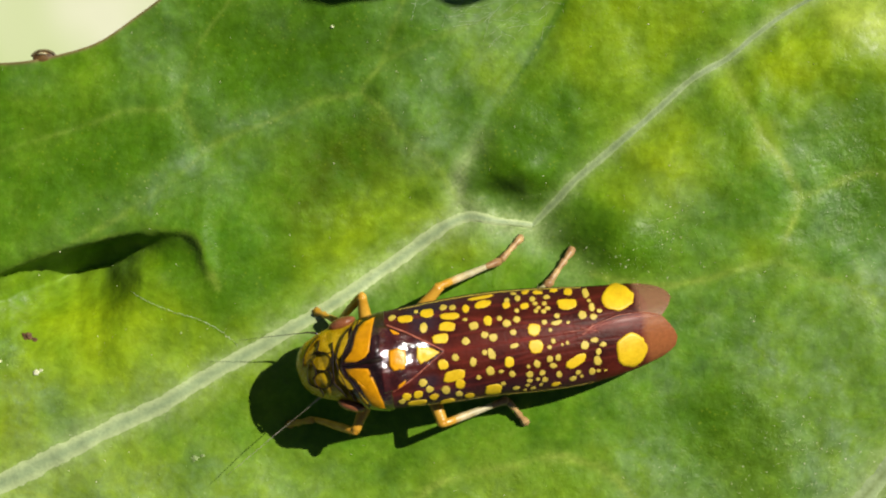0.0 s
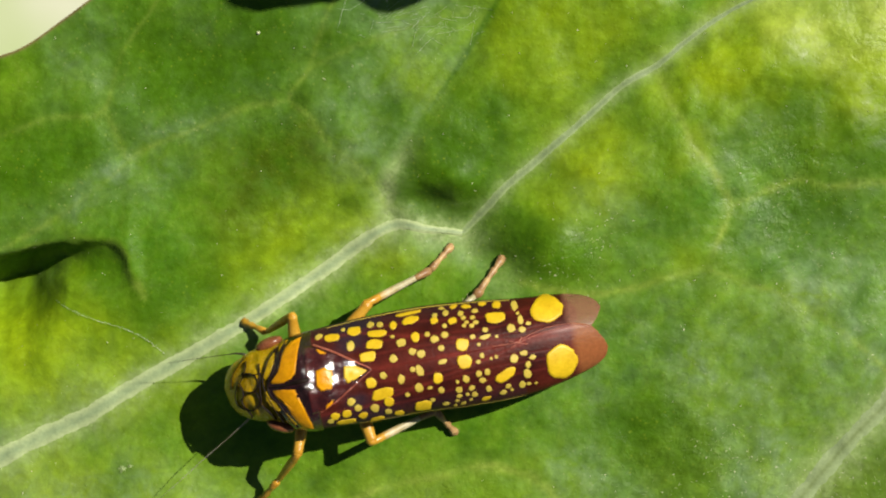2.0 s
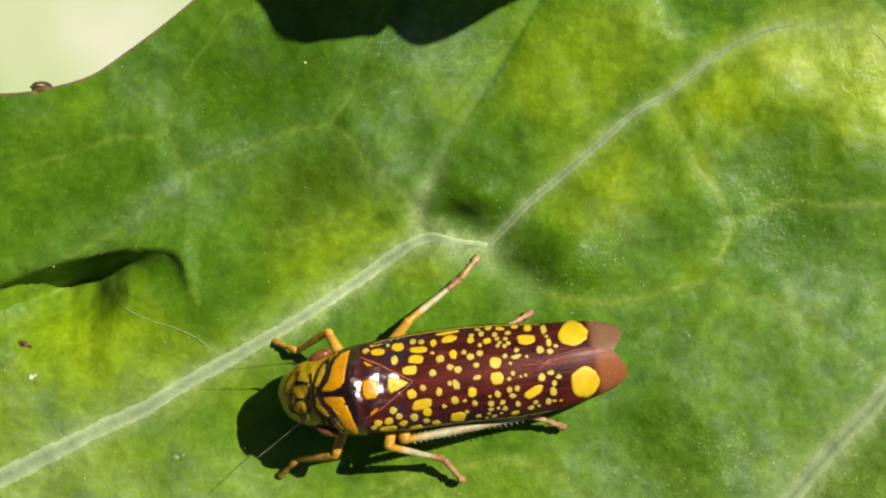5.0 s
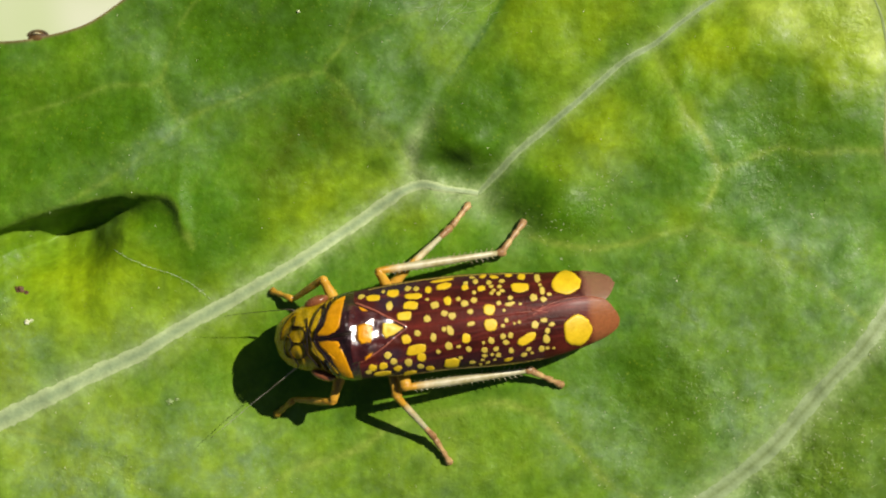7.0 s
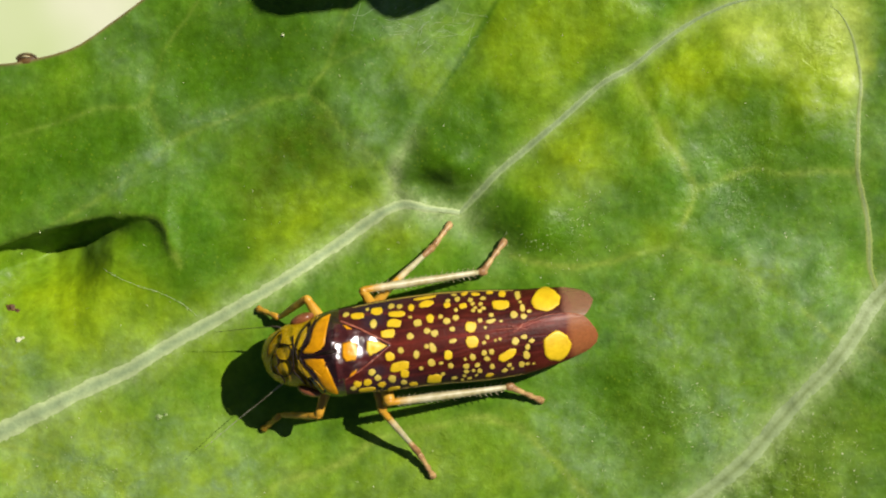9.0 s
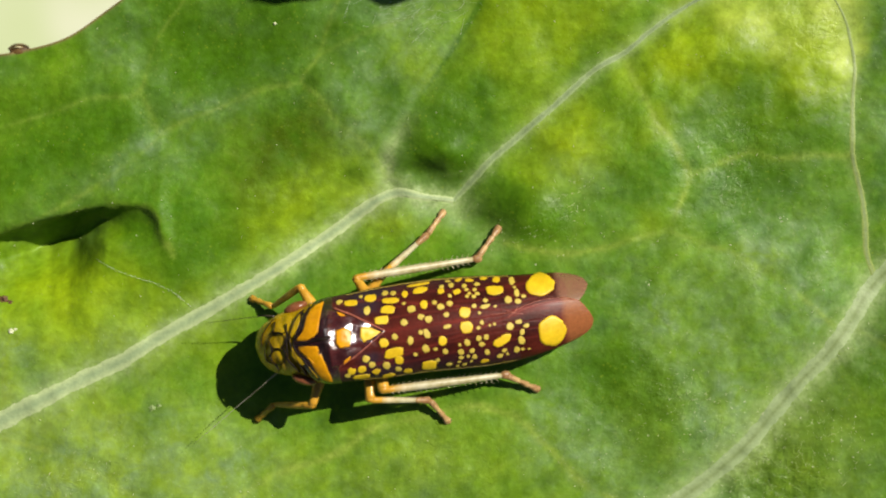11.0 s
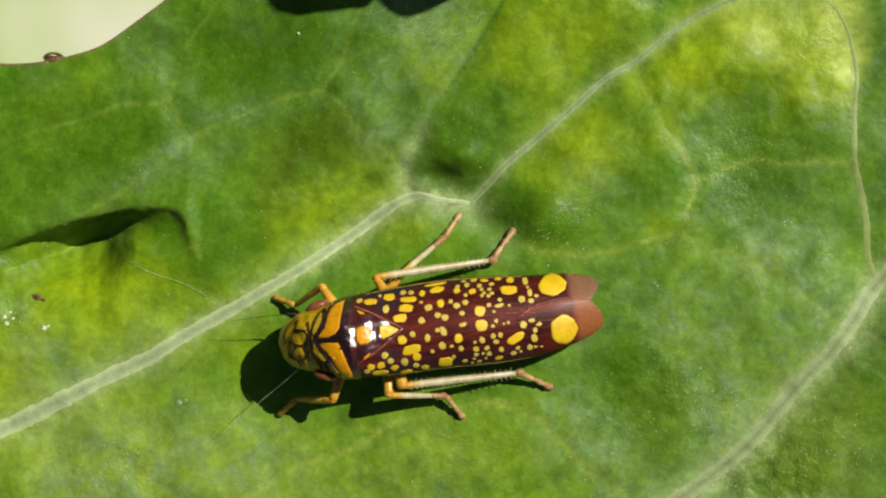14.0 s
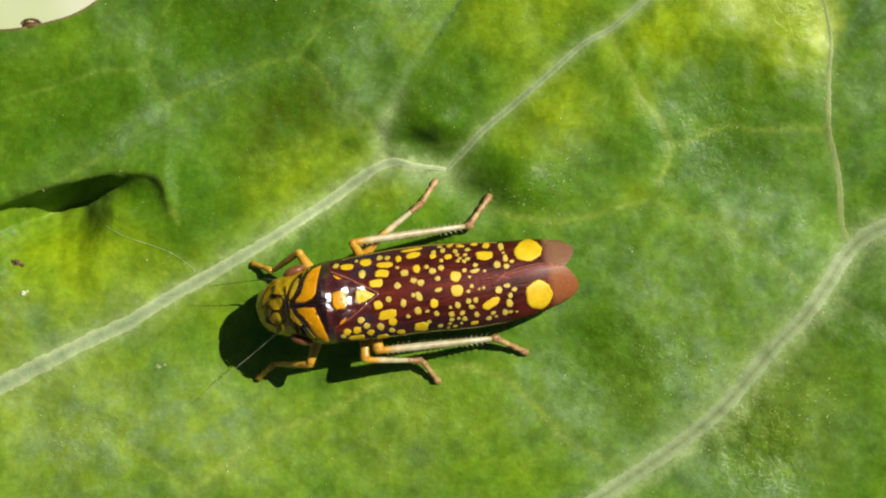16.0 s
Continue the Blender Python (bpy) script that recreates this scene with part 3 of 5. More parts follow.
WAX_C = [(11.5, -10.7, 1.6, 0.6), (17.1, -2.1, 1.6, 0.4), (18.1, -3.0, 1.6, 0.4), (14.9, -3.9, 2.1, 0.25), (20.2, -9.5, 1.6, 0.5), (-12.1, -6.8, 1.3, 0.7), (-11.9, -5.9, 1.1, 0.5), (-10.6, -6.8, 1.3, 0.4), (-7.6, -5.8, 1.6, 0.3), (-10.6, -10.6, 2.1, 0.7), (-8.3, -10.8, 1.8, 0.8), (-6.7, -9.4, 1.8, 0.5), (-4.9, -10.5, 2.1, 0.5), (-3.1, -9.8, 1.8, 0.4), (-13.2, -4.4, 0.6, 1), (16.4, -11.9, 1.2, 1), (17.7, -12.3, 1.2, 1), (19.0, -11.9, 1.1, 0.8), (15.2, -11.7, 1.3, 0.5), (21.8, -5.8, 1.1, 0.5), (14.5, -10.4, 1.1, 0.5), (22.2, -3.8, 1.6, 0.5)]
OLIVE_A = [(-1.1, 1.8, 1.6, 0.9), (-2.3, 0.9, 1.3, 0.9), (-0.1, 3.5, 0.7, 0.8), (-0.5, 2.6, 1.3, 0.8), (1.7, 2.4, 0.8, 0.6), (-2.7, 2.6, 1.1, 0.5)]
PALE_A = [(19.3, 7.0, 1.2, 0.9), (19.9, 5.5, 0.7, 0.8), (18.9, 7.7, 1.1, 0.7), (16.9, 7.5, 1.6, 0.5), (15.7, 7.2, 1.1, 0.4), (17.6, 6.4, 1.1, 0.4), (20.1, 4.4, 0.5, 0.5)]


def patches(X, Y, *lists):
    """Ragged soft patches laid over one another."""
    wx, wy = X + 0.55 * lumps(X + 17, Y, 1.5, 4), Y + 0.55 * lumps(X, Y + 23, 1.5, 4)
    left = 1.0
    for x, y, r, a in sum(lists, []):
        left = left * (1 - np.clip(a, 0, 1) * np.exp(-((((wx - x) ** 2 + (wy - y) ** 2) / r**2) ** 1.4)))
    return np.clip((1 - left) * (1 + 0.55 * lumps(X, Y, 1.1, 4)), 0, 1)


def spaced(a, b, step, lo, hi, grow=1.25):
    """Even steps from a to b, growing steps beyond to lo and hi."""
    mid = np.arange(a, b + step / 2, step)
    left, right = [], []
    s, x = step, a
    while x > lo:
        s *= grow
        x -= s
        left.append(max(x, lo))
    s, x = step, mid[-1]
    while x < hi:
        s *= grow
        x += s
        right.append(min(x, hi))
    return np.r_[left[::-1], mid, right]


def make_leaf():
    leaf = thing("leaf", "large waxy green cabbage leaf with pale veins and yellowing patches", "leaf")
    xs = spaced(-17.0, 24.0, 0.105, -68, 68)
    rim = RIM(xs)
    top = np.minimum(rim - 0.35, 9.6)
    low = -44 + 22 * (np.abs(xs + 5) / 70) ** 2
    fine = np.linspace(0, 1, 232)
    south = np.linspace(0, 1, 14)[:-1] ** 0.6
    north = np.linspace(0, 1, 13)[1:] ** 1.3
    rows = [low + (-14.6 - low) * q for q in south] + [-14.6 + (top + 14.6) * q for q in fine] + [top + (rim - top) * q for q in north]
    Y = np.array(rows)
    X = np.tile(xs, (len(rows), 1))
    z = leaf_height(X, Y)
    V = raised(X, Y, z)
    h, w = X.shape
    i = np.arange(h * w).reshape(h, w)
    F = np.stack([i[:-1, :-1], i[:-1, 1:], i[1:, 1:], i[1:, :-1]], -1).reshape(-1, 4)
    vein = 0
    for key, wide in (("main", 0.40), ("upper", 0.26), ("right", 0.60)):
        strong = 0.5 if key == "upper" else 0.85
        d, side = far(X, Y, VEIN_LINES[key])
        d = d * (1 + 0.5 * lumps(X, Y, 0.32, 3)) * np.where((key == "right") & (side < 0), 1.25, 1.0)
        if key == "upper":
            strong = strong * np.interp(X, [15, 18.5], [1.0, 0.45])
        vein = np.maximum(vein, strong * (np.exp(-((d / wide) ** 2)) + 0.25 * np.exp(-((d / (wide * 2.4)) ** 2))))
    for x, y, r, a in ((2.9, 0.5, 0.6, 0.6), (5.4, -0.35, 0.7, 0.6), (6.5, -1.7, 0.8, 0.35), (4.2, -0.1, 0.7, 0.5), (2.8, 1.5, 0.4, 0.3), (3.1, 0.5, 0.35, 0.9)):
        vein = np.maximum(vein, hump(X, Y, x, y, r, a))
    stub = THREAD_LINES[0][THREAD_LINES[0][:, 1] < 4.0]
    d, _ = far(X, Y, stub)
    d = d * (1 + 0.4 * lumps(X, Y, 0.32, 3))
    vein = np.maximum(vein, np.interp(Y, [0.2, 1.2, 2.2, 3.6], [1.0, 0.95, 0.6, 0.0]) * (Y > 0) * (np.exp(-((d / 0.26) ** 2)) + 0.3 * np.exp(-((d / 0.55) ** 2))))
    thread = 0
    for k, line in enumerate(THREAD_LINES):
        d, _ = far(X, Y, line)
        d = d * (1 + 0.4 * lumps(X, Y, 0.7, 2))
        thread = np.maximum(thread, (0.0, 0.4, 0.36, 0.34, 0.8, 0.7, 1.0, 0.6, 0.9, 0.35, 0.4, 0.3)[k] * np.clip(0.75 + 0.8 * lumps(X + 3 * k, Y, 1.1, 3), 0.1, 1) * (np.exp(-((d / (0.15 if k == 6 else 0.12 if k in (4, 5) else 0.085)) ** 2)) + 0.25 * np.exp(-((d / 0.4) ** 2))))
    yellow = patches(X, Y, YEL_A, YEL_B, [(-9, -10.5, 3.5, 0.45), (-3.5, -11, 3.5, 0.45), (2.5, -10.5, 3, 0.4), (8, -10.5, 3, 0.35), (18, -7.5, 3, 0.2), (-12.5, -11.5, 3, 0.4), (14, -4, 3, 0.2), (20.5, -9, 2.5, 0.25)])
    # the fold's sunlit lip, painted with the thread colour
    d, side = far(X, Y, FOLD)
    thread = np.maximum(thread, 0.9 * np.exp(-(((d * side - 0.07) / 0.14) ** 2)) * np.clip((X + 10.5) / 2, 0, 1) * np.clip(0.7 + lumps(X, Y, 0.6, 3), 0, 1))
    yellow = yellow * (1 - 0.75 * (side > 0) * np.clip((-5.6 - X) / 0.5, 0, 1) * (X > -24))
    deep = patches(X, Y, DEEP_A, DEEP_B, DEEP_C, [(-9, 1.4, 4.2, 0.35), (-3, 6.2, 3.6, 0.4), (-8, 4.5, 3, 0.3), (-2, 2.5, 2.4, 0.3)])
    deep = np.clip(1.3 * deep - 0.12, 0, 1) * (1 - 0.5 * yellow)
    wax = patches(X, Y, WAX_A, WAX_B, WAX_C, [(-9.5, -12, 4.5, 0.45), (-3.5, -12.5, 4, 0.4), (3, -11.5, 3.5, 0.35), (21.6, 5.5, 1.4, 0.8), (21.8, 3.0, 1.2, 0.7), (21.4, 0.2, 0.8, 0.6), (22.5, 7.5, 2.0, 0.6), (11, -3.4, 2.2, 0.35), (13.6, -4.6, 2.4, 0.5), (16, -6, 2, 0.5), (9.6, -6, 2.0, 0.4), (9.4, -9, 2.2, 0.55), (14.4, -8.4, 1.8, 0.65), (13.4, -10.4, 1.8, 0.5), (14.6, -6.4, 1.6, 0.5), (14.0, -7.2, 1.4, 0.5), (9.7, -8.4, 1.6, 0.5), (20.6, -10.6, 1.8, 0.4)]) * np.clip(0.9 + 0.9 * lumps(X, Y, 0.7, 4), 0.1, 1.3)
    olive, pale = patches(X, Y, OLIVE_A), patches(X, Y, PALE_A, [(18.5, -10, 3, 0.16), (-11, -9.5, 4, 0.25), (-4, -11, 3, 0.16), (14, -9, 3, 0.14), (4, -11, 3, 0.1)])
    wax = wax * (1 - 0.92 * deep)
    d, _ = far(X, Y, THREAD_LINES[10])
    wax = np.maximum(wax, 0.9 * np.exp(-((d / 0.35) ** 2)) * np.clip(0.8 + lumps(X, Y, 0.5, 3), 0, 1))
    # thread 0's relief: shaded side painted into deep, lit side into wax
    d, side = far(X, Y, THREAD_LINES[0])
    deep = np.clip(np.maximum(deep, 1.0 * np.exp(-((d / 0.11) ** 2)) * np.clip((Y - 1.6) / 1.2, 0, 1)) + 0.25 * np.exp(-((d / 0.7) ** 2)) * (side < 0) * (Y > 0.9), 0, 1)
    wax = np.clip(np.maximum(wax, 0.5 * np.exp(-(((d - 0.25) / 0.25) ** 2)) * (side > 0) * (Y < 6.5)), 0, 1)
    d, _ = far(X, Y, THREAD_LINES[2])
    wax = np.clip(np.maximum(wax, 0.95 * np.exp(-((d / 0.6) ** 2)) * np.exp(-(((X + 6.2) / 4.0) ** 2)) * (0.8 + 0.9 * lumps(X, Y, 0.7, 4))), 0, 1)
    # shade in the pocket at the vein fork, painted as deep green
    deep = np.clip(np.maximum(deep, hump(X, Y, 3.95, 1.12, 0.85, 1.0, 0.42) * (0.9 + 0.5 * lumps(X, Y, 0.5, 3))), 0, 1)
    gloss = patches(X, Y, [(12.6, -7.0, 2.0, 0.4), (14.6, -8.6, 1.8, 0.4), (10.8, -9.4, 2.2, 0.35), (16.2, 2.2, 1.6, 0.5), (15.0, 0.6, 1.6, 0.35), (8.8, -0.7, 1.2, 0.55), (17.4, -10.8, 2.0, 1.0), (18.6, 6.6, 1.4, 0.45), (8.8, -5.4, 2.4, 0.3), (-1.0, 3.4, 1.2, 0.5), (3.4, 0.5, 0.8, 0.4), (12.0, -3.6, 2.2, 0.25), (5.0, -10.2, 2.6, 0.5), (-9, -11.5, 2.6, 0.5), (-13.2, -4.6, 0.9, 0.6), (18.5, -12.3, 1.0, 1.0), (17.4, -12.0, 1.0, 1.0)])
    edge = np.exp(-(((RIM(xs)[None, :] - Y) / 0.09) ** 2))
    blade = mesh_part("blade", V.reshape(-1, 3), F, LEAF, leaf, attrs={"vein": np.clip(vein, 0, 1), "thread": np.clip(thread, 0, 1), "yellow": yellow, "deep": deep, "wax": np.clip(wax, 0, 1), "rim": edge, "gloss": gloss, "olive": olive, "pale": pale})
    thick = blade.modifiers.new("thickness", "SOLIDIFY")
    thick.thickness, thick.offset = 0.35 * MM, -1.0
    for key, wide, high, skin in (("main", 0.23, 0.05, VEIN), ("upper", 0.11, 0.02, DULL_VEIN), ("right", 0.31, 0.05, RIGHT_VEIN), ("upper", 0.09, 0.015, ARC_VEIN)):
        make_vein(leaf, VEIN_LINES[key], wide, high, skin)
    bm = bmesh.new()
    stalk = [(-10, -32, -4.5), (-18, -41, -14), (-26, -50, -40), (-32, -56, -100), (-34, -58, -252)]
    tube(bm, curve_through(stalk, 8.0), [2.2 + 0.03 * k for k in range(len(curve_through(stalk, 8.0)))], 12)
    part("stalk", bm, STEM, leaf, "thick pale green leaf stalk")
    return leaf


def make_vein(leaf, line, wide, high, material):
    """A low rounded rib along the blade, uneven in width."""
    keep = line[(np.abs(line[:, 0] - 3) < 24) & (line[:, 1] > -16)]
    upper, arc = wide == 0.11, wide < 0.11
    if upper:
        keep = keep[(keep[:, 0] > 5.1) & (keep[:, 0] < 16.6)]
    if arc:
        keep = keep[(keep[:, 0] > 18.6) & (keep[:, 1] < 7.9)]
    keep = curve_through(keep, 0.08)
    t = np.gradient(keep, axis=0)
    t /= np.linalg.norm(t, axis=1, keepdims=True)
    across = np.stack([-t[:, 1], t[:, 0]], 1)
    wob = 1 + 0.20 * lumps(keep[:, 0], keep[:, 1], 0.8, 3)
    if upper:
        wob = wob * np.interp(np.arange(len(keep)) * 0.08, [0, 0.9, 8, 13, 15], [0.9, 1.2, 1.0, 0.5, 0.02])
    elif arc:
        wob = wob * np.interp(np.arange(len(keep)) * 0.08, [0, 2.0, 8, 11, 12], [0.05, 0.8, 1.2, 1.3, 1.0])
    else:
        wob = wob * np.interp(keep[:, 0], [-16, -9, -4, 1.8, 3.2, 5.4, 6.4], [1.55, 1.3, 1.05, 0.95, 0.75, 0.42, 1.0])
    V, n = [], len(keep)
    prof = [(-1.0, -0.03), (-0.7, 0.55), (-0.3, 0.9), (0.0, 0.72), (0.3, 0.9), (0.7, 0.55), (1.0, -0.03)]
    for a, b in prof:
        teeth = 1 + 0.22 * lumps(keep[:, 0] + 9 * a, keep[:, 1], 0.16, 2) * (abs(a) > 0.5)
        q = keep + across * (a * wide * wob * teeth)[:, None]
        z = leaf_height(q[:, 0], q[:, 1]) + b * high
        V.append(raised(q[:, 0], q[:, 1], z))
    V = np.array(V)
    core = np.repeat([0.0, 0.25, 0.8, 1.0, 0.8, 0.25, 0.0] if wide < 0.26 else [0.0, 0.1, 0.5, 1.0, 0.5, 0.1, 0.0], n)
    i = np.arange(V.shape[0] * n).reshape(-1, n)
    F = np.stack([i[:-1, :-1], i[1:, :-1], i[1:, 1:], i[:-1, 1:]], -1).reshape(-1, 4)[:, ::-1]
    mesh_part("vein", V.reshape(-1, 3), F, material, leaf, attrs={"core": core})


make_leaf()


def make_ground():
    xs = np.r_[-90000.0, -20000, -5000, np.linspace(-1500, 1500, 41), 5000, 20000, 90000]
    X, Y = np.meshgrid(xs, xs)
    Z = -252 + 5 * lumps(X, Y, 160, 2) * (np.abs(X) < 1400) * (np.abs(Y) < 1400)
    n = len(xs)
    i = np.arange(n * n).reshape(n, n)
    F = np.stack([i[:-1, :-1], i[:-1, 1:], i[1:, 1:], i[1:, :-1]], -1).reshape(-1, 4)
    g = mesh_part("ground", np.stack([X, Y, Z], -1).reshape(-1, 3), F, GROUND)
    tagged(g, "pale sunlit dry ground far below the leaf", "ground", kind="structure")


make_ground()


def make_shading_leaf():
    """The lobed leaf tip beyond the picture, whose shade falls on the blade."""
    lift = 13.0
    ox, oy = 0.82 * lift, 0.57 * lift
    base = table([(-4.5, 9.6), (-3.3, 8.7), (-3.0, 8.0), (-2.3, 7.5), (-0.9, 7.6), (0.5, 7.85), (1.15, 7.95), (1.45, 8.3), (1.75, 7.95), (2.5, 7.55), (3.6, 7.8), (4.6, 8.3), (5.6, 8.9), (8, 9.8), (14, 13)])
    us = np.linspace(-4.5, 14, 90)
    rows = 24
    V, w = [], len(us)
    for k in range(rows):
        q = k / (rows - 1)
        y = base(us) - 0.2 + q * (24 - 0.05 * (us - 5) ** 2)
        x = us + 5 * q * q
        z = lift + 2.5 * q + 0.25 * lumps(x, y, 3.0, 2)
        V.append(np.stack([x + ox, y + oy, z], -1))
    i = np.arange(rows * w).reshape(rows, w)
    F = np.stack([i[:-1, :-1], i[:-1, 1:], i[1:, 1:], i[1:, :-1]], -1).reshape(-1, 4)
    other = thing("leaf", "lobed green leaf that overhangs the larger leaf", "leaf")
    none = np.zeros(rows * w)
    b = mesh_part("blade", np.array(V).reshape(-1, 3), F, LEAF, other, attrs={k: none + (0.3 if k == "yellow" else 0) for k in ("vein", "thread", "yellow", "deep", "wax", "rim", "gloss", "olive", "pale")})
    m = b.modifiers.new("thickness", "SOLIDIFY")
    m.thickness = 0.3 * MM
    bm = bmesh.new()
    line = curve_through([(20, 39, 15.2), (24, 50, 12), (30, 62, -20), (33, 68, -100), (34, 70, -252)], 8.0)
    tube(bm, line, 1.6, 10)
    part("stalk", bm, STEM, other, "pale green leaf stalk")


make_shading_leaf()

# ---- small things on the leaf ----


def make_specks():
    """Fine bright dust and wax grains, thicker on the bloom; clusters imitate glints."""
    rnd = np.random.RandomState(5)
    n = 1500
    x, y = rnd.uniform(-16, 23, n), rnd.uniform(-14, 9, n)
    # clusters of pale grains added in place of the leaf's sparkling highlights
    for cx, cy, sx, sy, count in ((17.5, -10.8, 1.8, 1.6, 700), (18.2, -12.2, 1.0, 0.8, 300), (19.5, -8.0, 1.2, 1.6, 300), (8.6, -0.8, 1.0, 0.8, 250), (-8, -11, 2.6, 1.4, 300), (16.5, 1.2, 1.4, 1.2, 200), (9.5, -0.5, 1.2, 0.9, 150), (-13.4, -4.8, 0.5, 0.5, 90), (13.9, -7.0, 0.8, 0.7, 160), (15.2, -8.4, 1.2, 0.6, 120), (15.2, -2.2, 1.6, 0.8, 120), (11.0, -9.6, 1.4, 0.8, 140)):
        x, y = np.r_[x, rnd.normal(cx, sx, count)], np.r_[y, rnd.normal(cy, sy, count)]
    n = len(x)
    keep = (lumps(x, y, 2.4, 3) + 0.5 * rnd.rand(n) > 0.12) & (y < RIM(x) - 0.2) & ((np.abs(x - 4) > 7.5) | (np.abs(y + 5) > 2.2))
    x, y = x[keep], y[keep]
    z = leaf_height(x, y) + 0.006
    p = raised(x, y, z)
    r = 0.006 + 0.018 * rnd.rand(len(x)) ** 3.5
    octa = np.array([(1, 0, 0), (0, 1, 0), (-1, 0, 0), (0, -1, 0), (0, 0, 1), (0, 0, -1)], float)
    tri = np.array([(0, 1, 4), (1, 2, 4), (2, 3, 4), (3, 0, 4), (1, 0, 5), (2, 1, 5), (3, 2, 5), (0, 3, 5)])
    V = (p[:, None] + octa[None] * r[:, None, None] * rnd.uniform(0.6, 1.6, (len(x), 1, 3))).reshape(-1, 3)
    F = (tri[None] + 6 * np.arange(len(x))[:, None, None]).reshape(-1, 3)
    ob = mesh_part("dust", V, F, DUST_GLINT, smooth=False)
    tagged(ob, "fine white dust grains and added glint specks scattered on the leaf", "dust", kind="stuff")


def make_grain(x, y, r, material, name, label, category, flat=0.6, rough=0.25, seed=0, group=""):
    bm = bmesh.new()
    blob(bm, (0, 0, 0), (r, r * 0.85, r * flat), rough, None, 14, 9, seed)
    ob = part(name, bm, material)
    ob.matrix_basis = Matrix.Translation(Vector(on_leaf(x, y, r * flat * 0.55)) * MM)
    return tagged(ob, label, category, group)


def make_thread(points, r, label):
    line = curve_through(points, 0.15)
    pts = [on_leaf(x, y, lift) for x, y, lift in line]
    bm = bmesh.new()
    tube(bm, pts, r, 6)
    tagged(part("silk_thread", bm, SILK), label, "silk thread")


def make_web():
    rnd = random.Random(3)
    V, F = [], []
    for k in range(55):
        x, y = 3.9 + rnd.gauss(0, 1.3), 7.0 + rnd.gauss(0, 0.35)
        a, length = rnd.gauss(0.35, 0.55), rnd.uniform(0.25, 1.1)
        dx, dy = math.cos(a), math.sin(a)
        r, lift = rnd.uniform(0.0015, 0.0035), rnd.uniform(0.0, 0.03)
        for s in (-0.5, 0.5):
            c = on_leaf(x + dx * length * s, y + dy * length * s, lift)
            V += [c + np.array((-dy * r, dx * r, 0)), c + np.array((dy * r, -dx * r, 0)), c + np.array((0, 0, 1.6 * r))]
        b = 6 * k
        F += [(b, b + 1, b + 4, b + 3), (b + 1, b + 2, b + 5, b + 4), (b + 2, b, b + 3, b + 5)]
    ob = mesh_part("silk_web", V, F, SILK, smooth=False)
    tagged(ob, "torn patch of pale silk fibres stuck to the leaf", "silk web", kind="stuff")


def make_edge_bug():
    """A small dark insect that shows behind the leaf's rim."""
    at = Vector(on_leaf(-11.5, 5.60, -0.18))
    bug = thing("small_bug", "tiny dark-ridged bug half hidden behind the leaf's brown rim", "insect", Matrix.Translation(at * MM))
    bm = bmesh.new()
    blob(bm, (0, 0, 0), (0.42, 0.27, 0.20), 0.06, None, 20, 14)
    part("body", bm, BELLY, bug)
    bm = bmesh.new()
    tube(bm, [(0.43 * math.cos(a), 0.28 * math.sin(a), 0.10) for a in np.linspace(0.15, 2.95, 14)], [0.03] + [0.045] * 12 + [0.03], 8)
    part("shell_rim", bm, SHELL, bug, "dark arched rim of its shell")
    bm = bmesh.new()
    tube(bm, [(-0.22, 0.12, 0.19), (-0.05, 0.17, 0.21), (0.14, 0.15, 0.20)], [0.02, 0.04, 0.02], 6)
    part("back_ridge", bm, LEG_PALE, bug, "pale ridge along its back")


make_specks()
make_grain(-1.64, 6.66, 0.06, DUST_GLINT, "egg", "single round white insect egg on the leaf", "egg", 0.8, 0.05)
make_grain(-12.21, -3.95, 0.20, LESION, "brown_spot", "small dry brown spot on the yellowed leaf", "leaf spot", 0.16, 0.5, 2)
make_grain(-11.95, -4.05, 0.10, LESION, "brown_spot", "small dry brown spot on the yellowed leaf", "leaf spot", 0.2, 0.5, 4)
for k, (gx, gy, gr) in enumerate(((-11.92, -5.17, 0.11), (-11.75, -5.10, 0.06), (-13.55, -4.75, 0.09), (-13.30, -4.55, 0.07), (-13.45, -5.0, 0.10), (-13.2, -4.8, 0.07))):
    make_grain(gx, gy, gr, DUST_GLINT, "wax_flake", "white crumb of wax on the yellowed leaf", "wax flake", 0.25, 0.6, k, "white crumbs on the leaf")
make_grain(-6.42, -8.12, 0.13, STEM, "wax_flake", "pale flake of wax on the green leaf", "wax flake", 0.14, 0.7, 9, "white crumbs on the leaf")
make_grain(-6.15, -8.02, 0.08, STEM, "wax_flake", "pale flake of wax on the green leaf", "wax flake", 0.14, 0.7, 12, "white crumbs on the leaf")
make_grain(12.64, -3.28, 0.035, DUST_GLINT, "leaf_crumb", "tiny pale crumb on the green leaf", "crumb", 0.6, 0.3, 5)
make_thread([(-8.6, -2.35, 0.03), (-8.19, -2.61, 0.05), (-7.26, -3.01, 0.09), (-6.3, -3.3, 0.08), (-5.4, -3.77, 0.05), (-4.9, -4.2, 0.02)], 0.0042, "loose pale silk thread lying across the leaf")
make_web()
make_edge_bug()

# ---- the leafhopper: body space has x from the nose to the tail, y to its right side, z up from the leaf ----
MID = table([(-0.25, 1.8), (-0.1, 2.05), (0.0, 2.18), (0.3, 2.5), (0.8, 2.9), (1.5, 3.2), (2.2, 3.50), (2.6, 3.56), (2.75, 3.53), (2.95, 3.45), (3.15, 3.42), (3.35, 3.37), (3.65, 3.245), (3.9, 3.18), (4.3, 3.06), (5.5, 2.9), (7, 2.65), (9, 2.2), (10.5, 1.8), (11.4, 1.5), (12.4, 1.15)])
